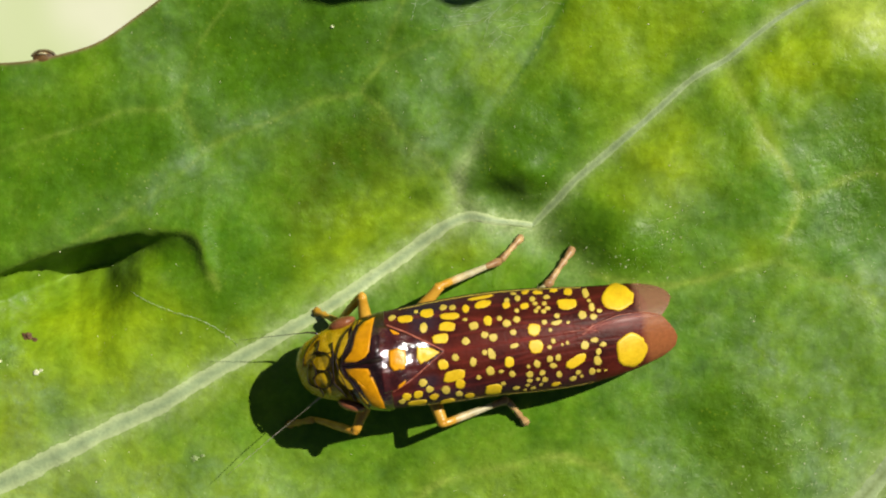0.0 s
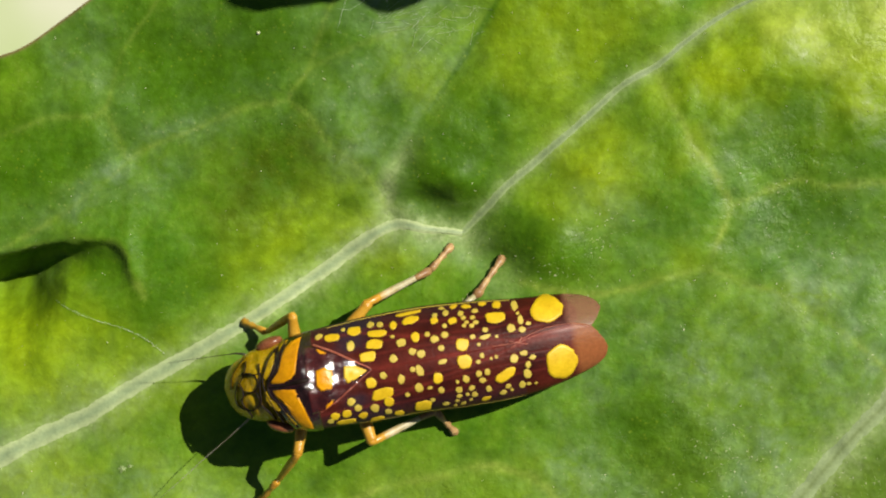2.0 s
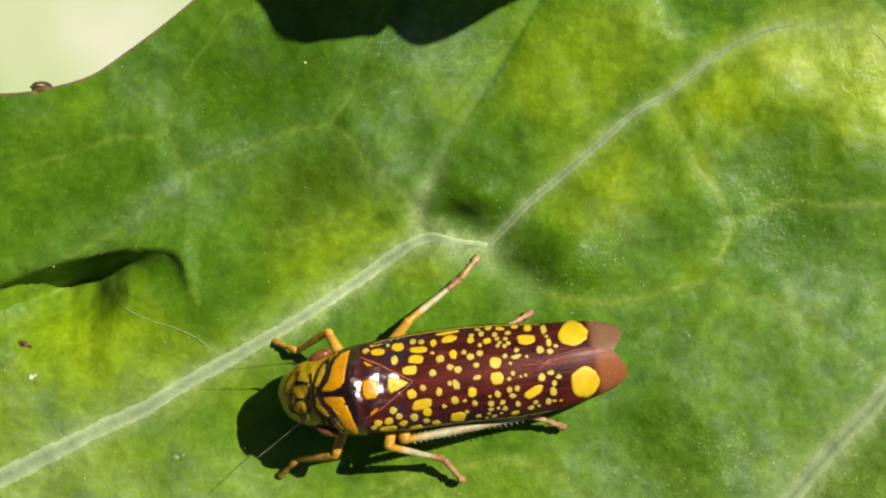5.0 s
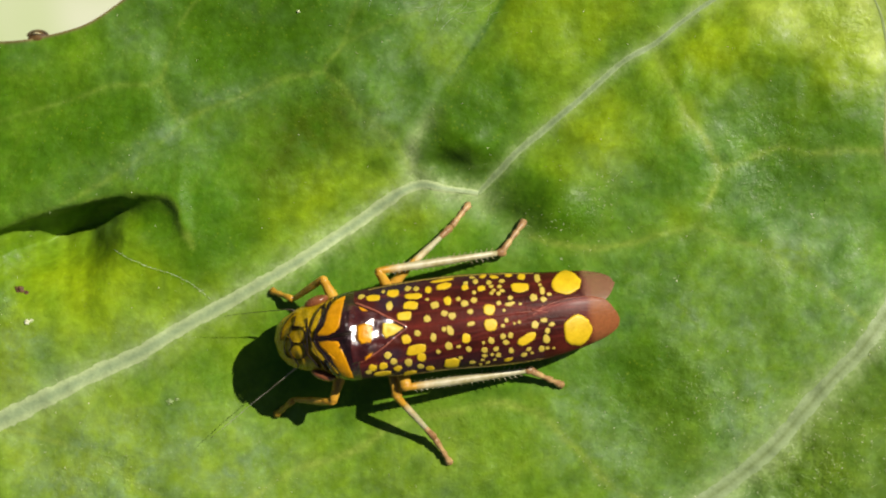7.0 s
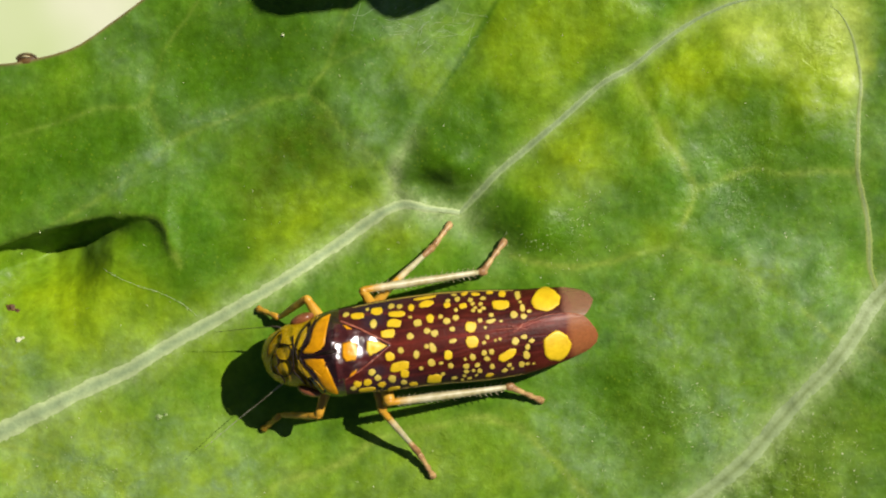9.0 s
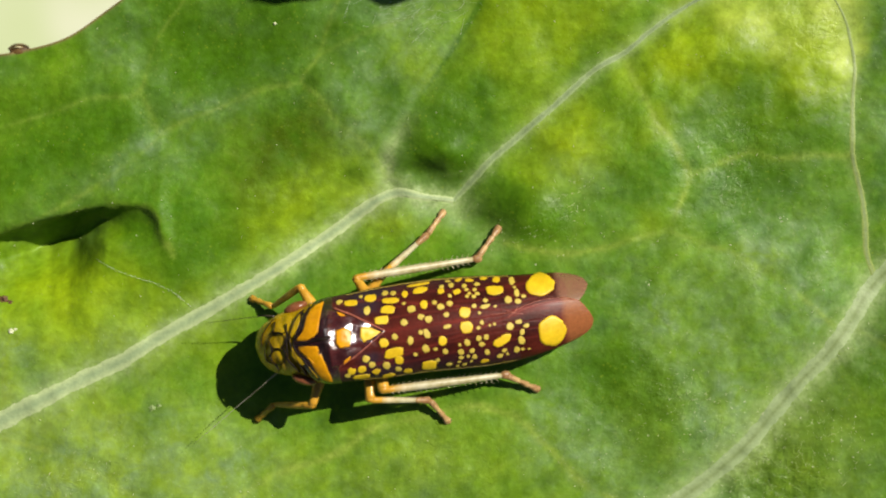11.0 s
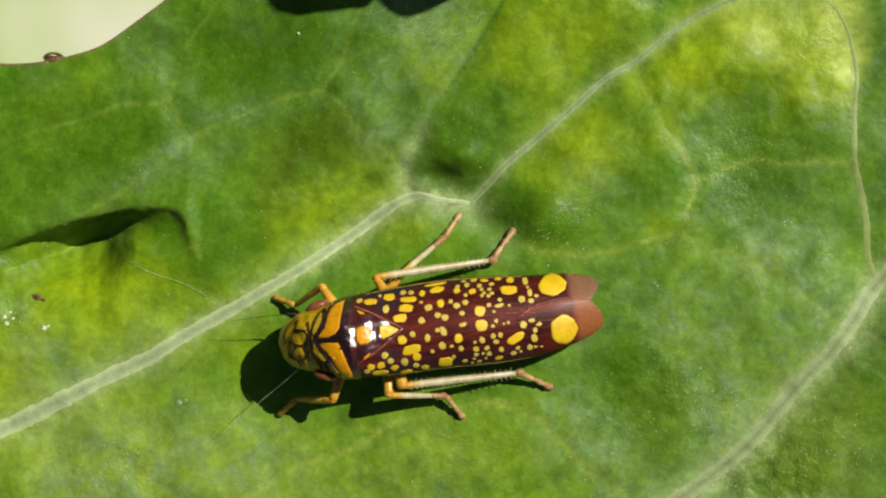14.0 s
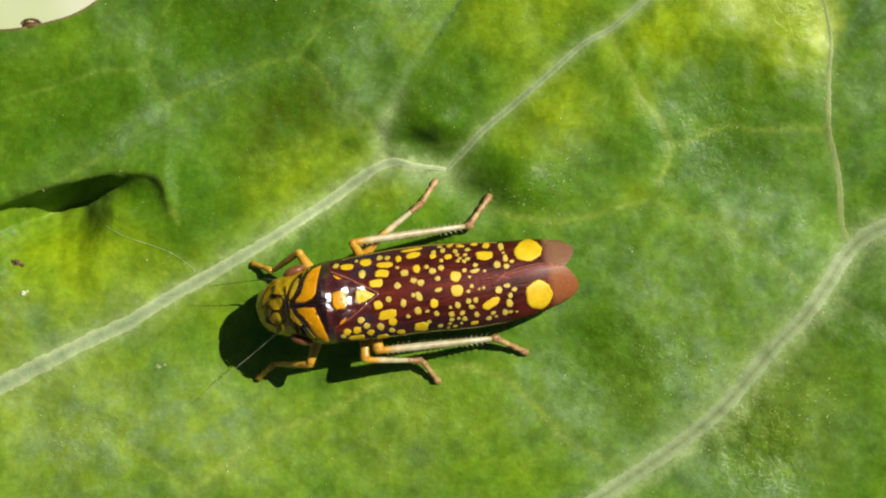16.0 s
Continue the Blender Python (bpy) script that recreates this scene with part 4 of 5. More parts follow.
LOW = table([(-0.25, 1.72), (0.0, 1.8), (0.8, 1.95), (1.5, 2.0), (2.5, 1.95), (4.5, 1.6), (6, 1.35), (8, 1.08), (10, 0.82), (11.2, 0.7), (12.4, 0.65)])
RIGHT = table([(-0.22, 0.08), (-0.13, 0.36), (0.1, 0.66), (0.4, 0.84), (0.7, 1.0), (1.1, 1.14), (1.6, 1.22), (2.1, 1.32), (2.7, 1.44), (3.4, 1.47), (4.5, 1.55), (6.5, 1.59), (8, 1.5), (9.7, 1.32), (10.6, 1.2), (11.5, 1.06), (12.4, 0.9)])
LEFT = table([(-0.22, 0.08), (-0.14, 0.45), (0.08, 0.83), (0.4, 1.06), (0.7, 1.18), (1.1, 1.28), (1.6, 1.42), (2.1, 1.58), (2.7, 1.72), (3.4, 1.72), (4.5, 1.78), (6, 1.78), (8, 1.86), (9.3, 1.84), (10.6, 1.64), (11.5, 1.36), (12.4, 1.1)])


ROLL = 0.19


def back(u, v, lift=0.0):
    """Height of the insect's upper surface."""
    u, v = np.asarray(u, float), np.asarray(v, float)
    w = np.where(v > 0, RIGHT(u), LEFT(u)) + lift + 0.01
    k = np.clip(1 - np.abs(v / w) ** 2.3, 0, 1) ** (1 / 1.75)
    crumple = np.clip((u - 2.0) / 0.3, 0, 1) * np.clip((4.7 - u) / 0.4, 0, 1) * np.clip((1.1 - np.abs(v)) / 0.3, 0, 1)
    return LOW(u) + (MID(u) - LOW(u)) * k + lift - ROLL * v + crumple * (0.036 * lumps(u, v, 0.42, 2) + 0.022 * lumps(u + 5, v, 0.14, 2))


def sheet(name, U, Vv, lift, material, parent, label="", attrs=None, thick=0.03):
    """A shell laid on the back over a grid of plan places."""
    Z = back(U, Vv, lift)
    h, w = U.shape
    i = np.arange(h * w).reshape(h, w)
    F = np.stack([i[:-1, :-1], i[:-1, 1:], i[1:, 1:], i[1:, :-1]], -1).reshape(-1, 4)
    a, b, c = (np.array([U.flat[k], Vv.flat[k]]) for k in F[len(F) // 2][:3])
    if np.cross(b - a, c - a) < 0:
        F = F[:, ::-1]
    ob = mesh_part(name, np.stack([U, Vv, Z], -1).reshape(-1, 3), F, material, parent, label, attrs)
    if thick:
        m = ob.modifiers.new("thickness", "SOLIDIFY")
        m.thickness, m.offset = thick * MM, -1.0
    return ob


def patch_mesh(V, F, outline, lift):
    """Add a filled patch on the back, inside an outline of plan places."""
    o = np.array(outline, float)
    c = o.mean(0)
    base = len(V)
    rings = (1.0, 0.94, 0.78, 0.6, 0.4, 0.2)
    for k, s in enumerate(rings):
        q = c + (o - c) * s
        z = back(q[:, 0], q[:, 1], lift * (0.1 if k == 0 else 1.0))
        V += np.c_[q, z].tolist()
    V.append([*c, float(back(c[0], c[1], lift))])
    n = len(o)
    for r in range(len(rings) - 1):
        for i in range(n):
            j = (i + 1) % n
            F.append((base + r * n + i, base + r * n + j, base + (r + 1) * n + j, base + (r + 1) * n + i))
    last = base + (len(rings) - 1) * n
    F.extend((last + i, last + (i + 1) % n, base + len(rings) * n) for i in range(n))


def round_patch(u, v, a, b, turn=0.0, seed=0, n=18, square=0.0, uneven=0.42):
    """An uneven oval outline."""
    out = []
    for k in range(n):
        q = 2 * math.pi * k / n
        wob = 1 + uneven * noise.noise((math.cos(q) * 1.1 + seed * 3.1, math.sin(q) * 1.1, seed * 1.7)) + 0.12 * noise.noise((math.cos(q) * 2.6, math.sin(q) * 2.6, seed))
        c, s = math.cos(q), math.sin(q)
        e = 2 / (2 + square)
        x, y = a * wob * math.copysign(abs(c) ** e, c), b * wob * math.copysign(abs(s) ** e, s)
        out.append((u + x * math.cos(turn) - y * math.sin(turn), v + x * math.sin(turn) + y * math.cos(turn)))
    return out


def stroke(points, wide):
    """The outline of a tapered line."""
    p = curve_through(points, 0.05) if len(points) > 2 else np.array(points, float)
    t = np.gradient(p, axis=0)
    t /= np.linalg.norm(t, axis=1, keepdims=True) + 1e-9
    nrm = np.stack([-t[:, 1], t[:, 0]], 1)
    w = wide * (0.55 + 0.45 * np.sin(np.linspace(0.35, math.pi - 0.35, len(p))))[:, None]
    return p, nrm, w


def stroke_mesh(V, F, points, wide, lift):
    p, nrm, w = stroke(points, wide)
    base, n = len(V), len(p)
    for s, l in ((-1, 0.1), (-0.5, 1), (0.5, 1), (1, 0.1)):
        q = p + s * nrm * w
        V += np.c_[q, back(q[:, 0], q[:, 1], lift * l)].tolist()
    for r in range(3):
        F += [(base + r * n + i, base + (r + 1) * n + i, base + (r + 1) * n + i + 1, base + r * n + i + 1) for i in range(n - 1)]


def patches_part(name, outlines, material, parent, lift, label=""):
    V, F = [], []
    for o in outlines:
        patch_mesh(V, F, o, lift)
    return mesh_part(name, V, F, material, parent, label)


# yellow spots of the forewings: place along, place across, half length, half width
SPOTS_R1 = [(3.18, 1.22, 0.13, 0.08), (3.95, 1.30, 0.07, 0.05), (3.58, 1.13, 0.28, 0.11), (4.16, 0.79, 0.13, 0.16), (4.31, 1.21, 0.22, 0.13), (4.67, 0.4, 0.28, 0.16), (4.84, 1.31, 0.13, 0.08), (4.92, 0.73, 0.29, 0.15), (5.02, 1.02, 0.3, 0.11), (5.14, 1.27, 0.11, 0.08), (5.45, 0.21, 0.13, 0.13), (5.5, 0.87, 0.08, 0.05), (5.56, 1.19, 0.14, 0.11), (5.77, 0.64, 0.15, 0.13), (6.06, 1.45, 0.45, 0.05), (6.07, 0.32, 0.13, 0.11), (6.12, 1.25, 0.28, 0.11), (6.22, 0.73, 0.14, 0.16), (6.34, 0.2, 0.15, 0.13), (6.61, 0.76, 0.09, 0.08), (6.82, 0.58, 0.14, 0.12), (6.88, 1.12, 0.14, 0.1)]
SPOTS_R2 = [(6.92, 1.27, 0.1, 0.06), (6.99, 0.26, 0.1, 0.1), (7.16, 0.65, 0.12, 0.1), (7.16, 1.43, 0.11, 0.04), (7.19, 0.92, 0.08, 0.07), (7.27, 1.28, 0.12, 0.08), (7.47, 1.02, 0.14, 0.1), (7.54, 1.42, 0.14, 0.06), (7.66, 0.26, 0.22, 0.2), (7.75, 1.19, 0.1, 0.08), (7.81, 0.82, 0.08, 0.06), (7.82, 1.05, 0.09, 0.06), (7.9, 0.91, 0.08, 0.05), (7.95, 1.36, 0.17, 0.06), (8.03, 0.44, 0.1, 0.08), (8.06, 0.78, 0.09, 0.07), (8.11, 1.01, 0.09, 0.06), (8.19, 0.17, 0.06, 0.06), (8.2, 0.86, 0.1, 0.06), (8.22, 1.19, 0.12, 0.06)]
SPOTS_R3 = [(8.41, 0.37, 0.2, 0.08), (8.46, 0.58, 0.1, 0.08), (8.48, 1.35, 0.14, 0.06), (8.79, 0.32, 0.06, 0.05), (8.85, 0.89, 0.35, 0.17), (8.94, 1.25, 0.15, 0.11), (9.29, 0.49, 0.14, 0.14), (9.51, 1.13, 0.12, 0.15), (9.58, 0.9, 0.07, 0.05), (9.63, 0.68, 0.1, 0.14), (9.64, 0.38, 0.12, 0.1), (9.87, 0.54, 0.1, 0.06), (10.54, 0.85, 0.57, 0.40)]
SPOTS_L1 = [(3.2, -1.44, 0.11, 0.09), (3.37, -1.29, 0.15, 0.13), (3.64, -1.57, 0.34, 0.1), (3.74, -1.28, 0.16, 0.14), (3.95, -0.91, 0.13, 0.13), (4.13, -1.16, 0.12, 0.13), (4.22, -1.45, 0.14, 0.12), (4.6, -1.69, 0.28, 0.08), (4.62, -1.26, 0.13, 0.16), (4.65, -0.42, 0.17, 0.17), (4.94, -0.83, 0.37, 0.19), (5.02, -1.47, 0.12, 0.1), (5.06, -0.26, 0.12, 0.12), (5.11, -1.13, 0.16, 0.17), (5.35, -1.6, 0.16, 0.1), (5.6, -0.46, 0.12, 0.17), (5.72, -1.0, 0.08, 0.08), (6.0, -0.23, 0.09, 0.09), (6.11, -0.83, 0.14, 0.15), (6.12, -1.5, 0.3, 0.19)]
SPOTS_L2 = [(6.22, -0.31, 0.13, 0.19), (6.45, -0.9, 0.08, 0.06), (6.47, -1.33, 0.08, 0.07), (6.74, -0.64, 0.16, 0.19), (6.79, -1.05, 0.1, 0.11), (6.85, -1.56, 0.12, 0.07), (6.98, -0.15, 0.15, 0.08), (7.14, -1.68, 0.06, 0.05), (7.23, -1.51, 0.08, 0.05), (7.33, -1.36, 0.1, 0.07), (7.34, -1.15, 0.12, 0.11), (7.34, -0.87, 0.06, 0.06), (7.4, -1.65, 0.1, 0.05), (7.59, -1.35, 0.07, 0.06), (7.62, -0.84, 0.11, 0.13), (7.67, -1.56, 0.06, 0.04), (7.67, -0.28, 0.23, 0.23), (7.75, -1.16, 0.11, 0.09), (7.82, -1.4, 0.1, 0.09), (8.04, -0.74, 0.1, 0.11)]
SPOTS_L3 = [(8.09, -0.36, 0.08, 0.07), (8.14, -1.62, 0.18, 0.08), (8.14, -0.97, 0.12, 0.09), (8.23, -0.19, 0.08, 0.09), (8.29, -1.29, 0.1, 0.11), (8.32, -0.74, 0.1, 0.11), (8.51, -0.33, 0.05, 0.05), (8.68, -0.31, 0.06, 0.06), (8.73, -1.52, 0.12, 0.08), (8.9, -0.94, 0.37, 0.17), (8.91, -1.33, 0.1, 0.08), (9.02, -1.48, 0.06, 0.05), (9.22, -0.47, 0.13, 0.15), (9.37, -1.37, 0.12, 0.12), (9.58, -0.35, 0.13, 0.09), (9.59, -1.38, 0.08, 0.06), (9.59, -1.04, 0.13, 0.17), (9.65, -0.74, 0.09, 0.12), (9.82, -1.41, 0.06, 0.04), (9.83, -0.53, 0.12, 0.08), (10.74, -0.89, 0.56, 0.58)]
TILTED = {(8.9, -0.94): 0.45, (8.85, 0.89): -0.08, (4.94, -0.83): 0.12, (5.02, 1.02): -0.05, (6.22, -0.31): 0.3}


def make_wing(bug, right):
    n, m = 150, 44
    u = np.linspace(2.6, 12.31 if right else 12.34, n)
    u = u[-1] - (u[-1] - u[0]) * (1 - np.linspace(0, 1, n)) ** 1.7
    if right:
        inner = table([(2.6, 0.0), (11.4, -0.02), (11.85, 0.06), (12.08, 0.26), (12.24, 0.48), (12.31, 0.62)])
        outer = table([(2.6, 1.40), (4.5, 1.54), (6.5, 1.58), (8, 1.49), (9.7, 1.31), (10.6, 1.24), (11.4, 1.15), (11.8, 1.05), (12.04, 0.95), (12.22, 0.80), (12.31, 0.65)])
    else:
        inner = table([(2.6, 0.0), (5.0, 0.0), (7.0, 0.0), (8.6, 0.0), (9.0, 0.0), (9.6, 0.14), (10.3, 0.33), (11.1, 0.31), (11.6, 0.21), (11.95, 0.04), (12.16, -0.26), (12.29, -0.5), (12.34, -0.66)])
        outer = table([(2.6, -1.66), (4.5, -1.77), (6, -1.77), (8, -1.85), (9.3, -1.83), (10.6, -1.62), (11.38, -1.43), (11.9, -1.22), (12.13, -1.06), (12.28, -0.88), (12.34, -0.70)])
    s = np.linspace(0, 1, m)
    U = np.tile(u[:, None], (1, m))
    V = inner(u)[:, None] + (outer(u) - inner(u))[:, None] * s[None]
    suture = np.exp(-((np.abs(V) - 0.02) / 0.05) ** 2)
    claval = np.exp(-((np.abs(V) - np.interp(U, [4.4, 9.6], [1.15, 0.05])) / 0.05) ** 2) * (U < 9.7)
    rib = np.exp(-((V - np.interp(U, [9.4, 11.9], [0.1, 0.2] if not right else [0.1, 0.7])) / 0.06) ** 2) * (U > 9.3)
    glow = 0.45 * np.exp(-(((U - 9.6) / 0.45) ** 2)) * np.exp(-((V / 0.22) ** 2)) + 0.35 * np.exp(-((V / 0.35) ** 2)) * (U > 4.7) * (U < 9)
    ribs = 0
    for a0, a1 in ((0.42, 0.36), (0.78, 0.62), (1.22, 0.95)):
        ribs = np.maximum(ribs, np.exp(-(((np.abs(V) - np.interp(U, [4.6, 10.0], [a0, a1]) - 0.05 * np.sin(1.3 * U)) / 0.035) ** 2)) * (U > 4.6) * (U < 10.4))
    red = np.clip(0.35 * ribs + 0.4 * suture * (0.7 + lumps(U, V, 0.5, 2)) + 0.5 * claval + 0.9 * rib * (not right) + glow + 0.35 * np.clip((U - 9.8) / 1.2, 0, 1) * (not right), 0, 1)
    slate = np.clip(np.exp(-((U - 4.2) / 0.9) ** 2) * np.clip((np.abs(V) - 0.5) / 0.3, 0, 1) * (0.7 + lumps(U, V, 0.5, 2)) + 0.5 * np.clip((np.abs(V) - 1.0) / 0.5, 0, 1) * (U < 9.5), 0, 1)
    end = 11.05 if right else 11.15
    edge = U + 0.12 * lumps(U, V, 0.4, 2)
    membrane = np.clip((edge - end) / 0.25, 0, 1)
    wing = sheet("forewing", U, V, 0.035 if right else 0.06, WING, bug, "maroon forewing with many yellow spots and a smoky tip",
                 {"red": red, "slate": slate, "membrane": membrane, "clear": 0 * U + (0.36 if right else 0.16)})
    rows_v, rows_f = [], []
    side = RIGHT if right else LEFT
    stroke_mesh(rows_v, rows_f, [(a, (1 if right else -1) * (float(side(a)) - 0.05)) for a in (3.4, 4.5, 5.5, 6.5, 7.5, 8.5, 9.4)], 0.014, 0.06)
    mesh_part("margin", rows_v, rows_f, PALE_SPOT, wing, "thin pale yellow wing margin")
    if not right:
        rows_v, rows_f = [], []
        # red veins, coloured bright to include the highlights along the midline
        for pts, w in (([(9.45, 0.05), (9.9, 0.20), (10.4, 0.30), (10.9, 0.31), (11.4, 0.24), (11.8, 0.08)], 0.016), ([(9.15, 0.10), (9.45, 0.0), (9.75, -0.10)], 0.020), ([(9.20, -0.12), (9.45, 0.0), (9.60, 0.18)], 0.020), ([(8.6, 0.03), (9.0, 0.02), (9.45, 0.0)], 0.014), ([(9.5, 0.0), (10.1, 0.14), (10.8, 0.2), (11.5, 0.1)], 0.012)):
            stroke_mesh(rows_v, rows_f, pts, w, 0.075)
        mesh_part("wing_vein", rows_v, rows_f, WING_VEIN, wing, "coral-red raised wing veins with their glints in the colour")
    groups = (SPOTS_R1, SPOTS_R2, SPOTS_R3) if right else (SPOTS_L1, SPOTS_L2, SPOTS_L3)
    for g, rows in enumerate(groups):
        for k, (a, b, ru, rv) in enumerate(rows):
            o = round_patch(a, b, ru, rv, TILTED.get((a, b), random.uniform(-0.15, 0.15)), 7 * g + k + (50 if right else 0), 30 if ru > 0.4 else 20, 0.6 if 0.2 < ru < 0.5 else 0.0, 0.26 if ru < 0.4 else 0.09)
            bright = ru * rv > 0.022 or abs(b) > 1.0
            patches_part("spot", [o], SPOT if ru > 0.4 or (bright and ru > 0.13) else PALE_SPOT, wing, 0.05 if right else 0.075)
    return wing


def make_body(bug):
    """The belly and thorax under the shells."""
    sides = 28
    us = np.linspace(0.25, 11.2, 60)
    V, F = [], []
    for u in us:
        end = math.sqrt(max(0.02, 1 - ((u - 5.7) / 5.6) ** 4))
        for k in range(sides):
            q = 2 * math.pi * k / sides
            w = (float(RIGHT(u)) if math.cos(q) > 0 else float(LEFT(u))) * 0.93 * end
            mid, low = float(MID(u)), float(LOW(u))
            top = (mid - low) * 0.86
            under = (low - 0.55) if u < 6 else (low - 0.30)
            z = low + (top if math.sin(q) > 0 else under * (0.75 + 0.08 * math.sin(u * 5))) * math.sin(q) * end
            V.append((u, w * math.cos(q), z - ROLL * w * math.cos(q)))
    n = len(us)
    for r in range(n - 1):
        F += [(r * sides + k, r * sides + (k + 1) % sides, (r + 1) * sides + (k + 1) % sides, (r + 1) * sides + k) for k in range(sides)]
    F += [tuple(range(sides)), tuple(range((n - 1) * sides, n * sides))[::-1]]
    mesh_part("belly", V, F, BELLY, bug, "dark ochre belly")


def make_head(bug):
    us = np.r_[-0.22, -0.19, -0.14, -0.07, 0.0, np.linspace(0.08, 1.9, 34)]
    sides, V, F = 44, [], []
    for u in us:
        for k in range(sides):
            q = 2 * math.pi * k / sides
            w = float(RIGHT(u)) if math.cos(q) > 0 else float(LEFT(u))
            v = w * math.cos(q) * 0.985
            low = float(LOW(u))
            z = float(back(u, v, 0.0)) + (0.05 * math.sin(7 * u + 1) * math.sin(6 * v) + 0.07 * noise.noise((3.2 * u, 3.2 * v, 1.0))) * (abs(v) < 0.85 * w) if math.sin(q) >= 0 else low + (low - 0.75) * math.sin(q) * min(1, 0.35 + u) - ROLL * v
            V.append((u, v, z))
    n = len(us)
    for r in range(n - 1):
        F += [(r * sides + k, r * sides + (k + 1) % sides, (r + 1) * sides + (k + 1) % sides, (r + 1) * sides + k) for k in range(sides)]
    F += [tuple(range(sides)), tuple(range((n - 1) * sides, n * sides))[::-1]]
    head = mesh_part("head", V, F, OLIVE, bug, "olive-yellow head with fine black lines")
    V, F = [], []
    lines = [
        ([(0.45, 0.14), (0.63, 0.37), (0.86, 0.42), (1.07, 0.28), (1.08, 0.0), (0.97, -0.12), (0.67, -0.14), (0.52, -0.10)], 0.030),
        ([(0.50, -0.30), (0.70, -0.19), (1.0, -0.19), (1.06, -0.45), (0.97, -0.65), (0.70, -0.76), (0.49, -0.62), (0.44, -0.40)], 0.030),
        ([(0.40, 0.17), (0.52, -0.10), (0.51, -0.30), (0.36, -0.43)], 0.055), ([(1.18, 0.70), (1.19, 0.33), (1.14, -0.09), (1.13, -0.38), (1.11, -0.56), (1.31, -0.84), (1.48, -1.13)], 0.048),
        ([(0.57, -0.72), (0.67, -0.95), (0.62, -1.05)], 0.035), ([(0.73, 0.80), (0.65, 0.49), (0.48, 0.36)], 0.030), ([(0.64, 0.45), (0.96, 0.38), (1.18, 0.40)], 0.040),
        ([(0.34, 0.09), (0.20, -0.26), (0.25, -0.57), (0.59, -0.74)], 0.024), ([(0.06, -0.05), (0.18, 0.36), (0.42, 0.68), (0.72, 0.92)], 0.024),
    ]
    for pts, w in lines:
        stroke_mesh(V, F, pts, 0.66 * w, 0.10)
    mesh_part("line", V, F, BLACK, head, "thin black head lines")
    for name, pts in (("eye", [(1.05, 1.08), (1.48, 1.25), (1.88, 1.30)]), ("eye", [(1.06, -1.24), (1.53, -1.48), (1.95, -1.62)])):
        a, b = np.array(pts[0]), np.array(pts[2])
        c = np.array(pts[1])
        yaw = math.atan2(*(b - a)[::-1])
        bm = bmesh.new()
        blob(bm, (0, 0, 0), (0.47, 0.20, 0.32), 0.02, None, 24, 16)
        e = part(name, bm, EYE, bug, "reddish-brown compound eye")
        e.matrix_basis = Matrix.Translation(Vector((c[0], 0.96 * c[1], 2.3 - ROLL * c[1])) * MM) @ Matrix.Rotation(yaw, 4, "Z")
    for sgn, line in ((1, [(0.70, 0.88, 1.75), (0.45, 1.0, 1.75), (0.05, 1.02, 1.7), (-0.9, 1.02, 1.5), (-2.1, 1.0, 1.2)]),
                      (-1, [(0.66, -1.0, 1.75), (0.4, -1.16, 1.78), (-0.3, -1.62, 1.75), (-1.3, -2.25, 1.6), (-2.2, -2.85, 1.35), (-3.2, -3.5, 1.0)])):
        pts = curve_through(line, 0.2)
        bm = bmesh.new()
        tube(bm, pts, [max(0.006, 0.05 - 0.16 * k / len(pts)) if k < 4 else max(0.005, 0.015 - 0.010 * k / len(pts)) for k in range(len(pts))], 6)
        part("antenna", bm, BRISTLE if sgn < 0 else FLY_DARK, bug, "hair-thin bristle-like antenna")
    return head


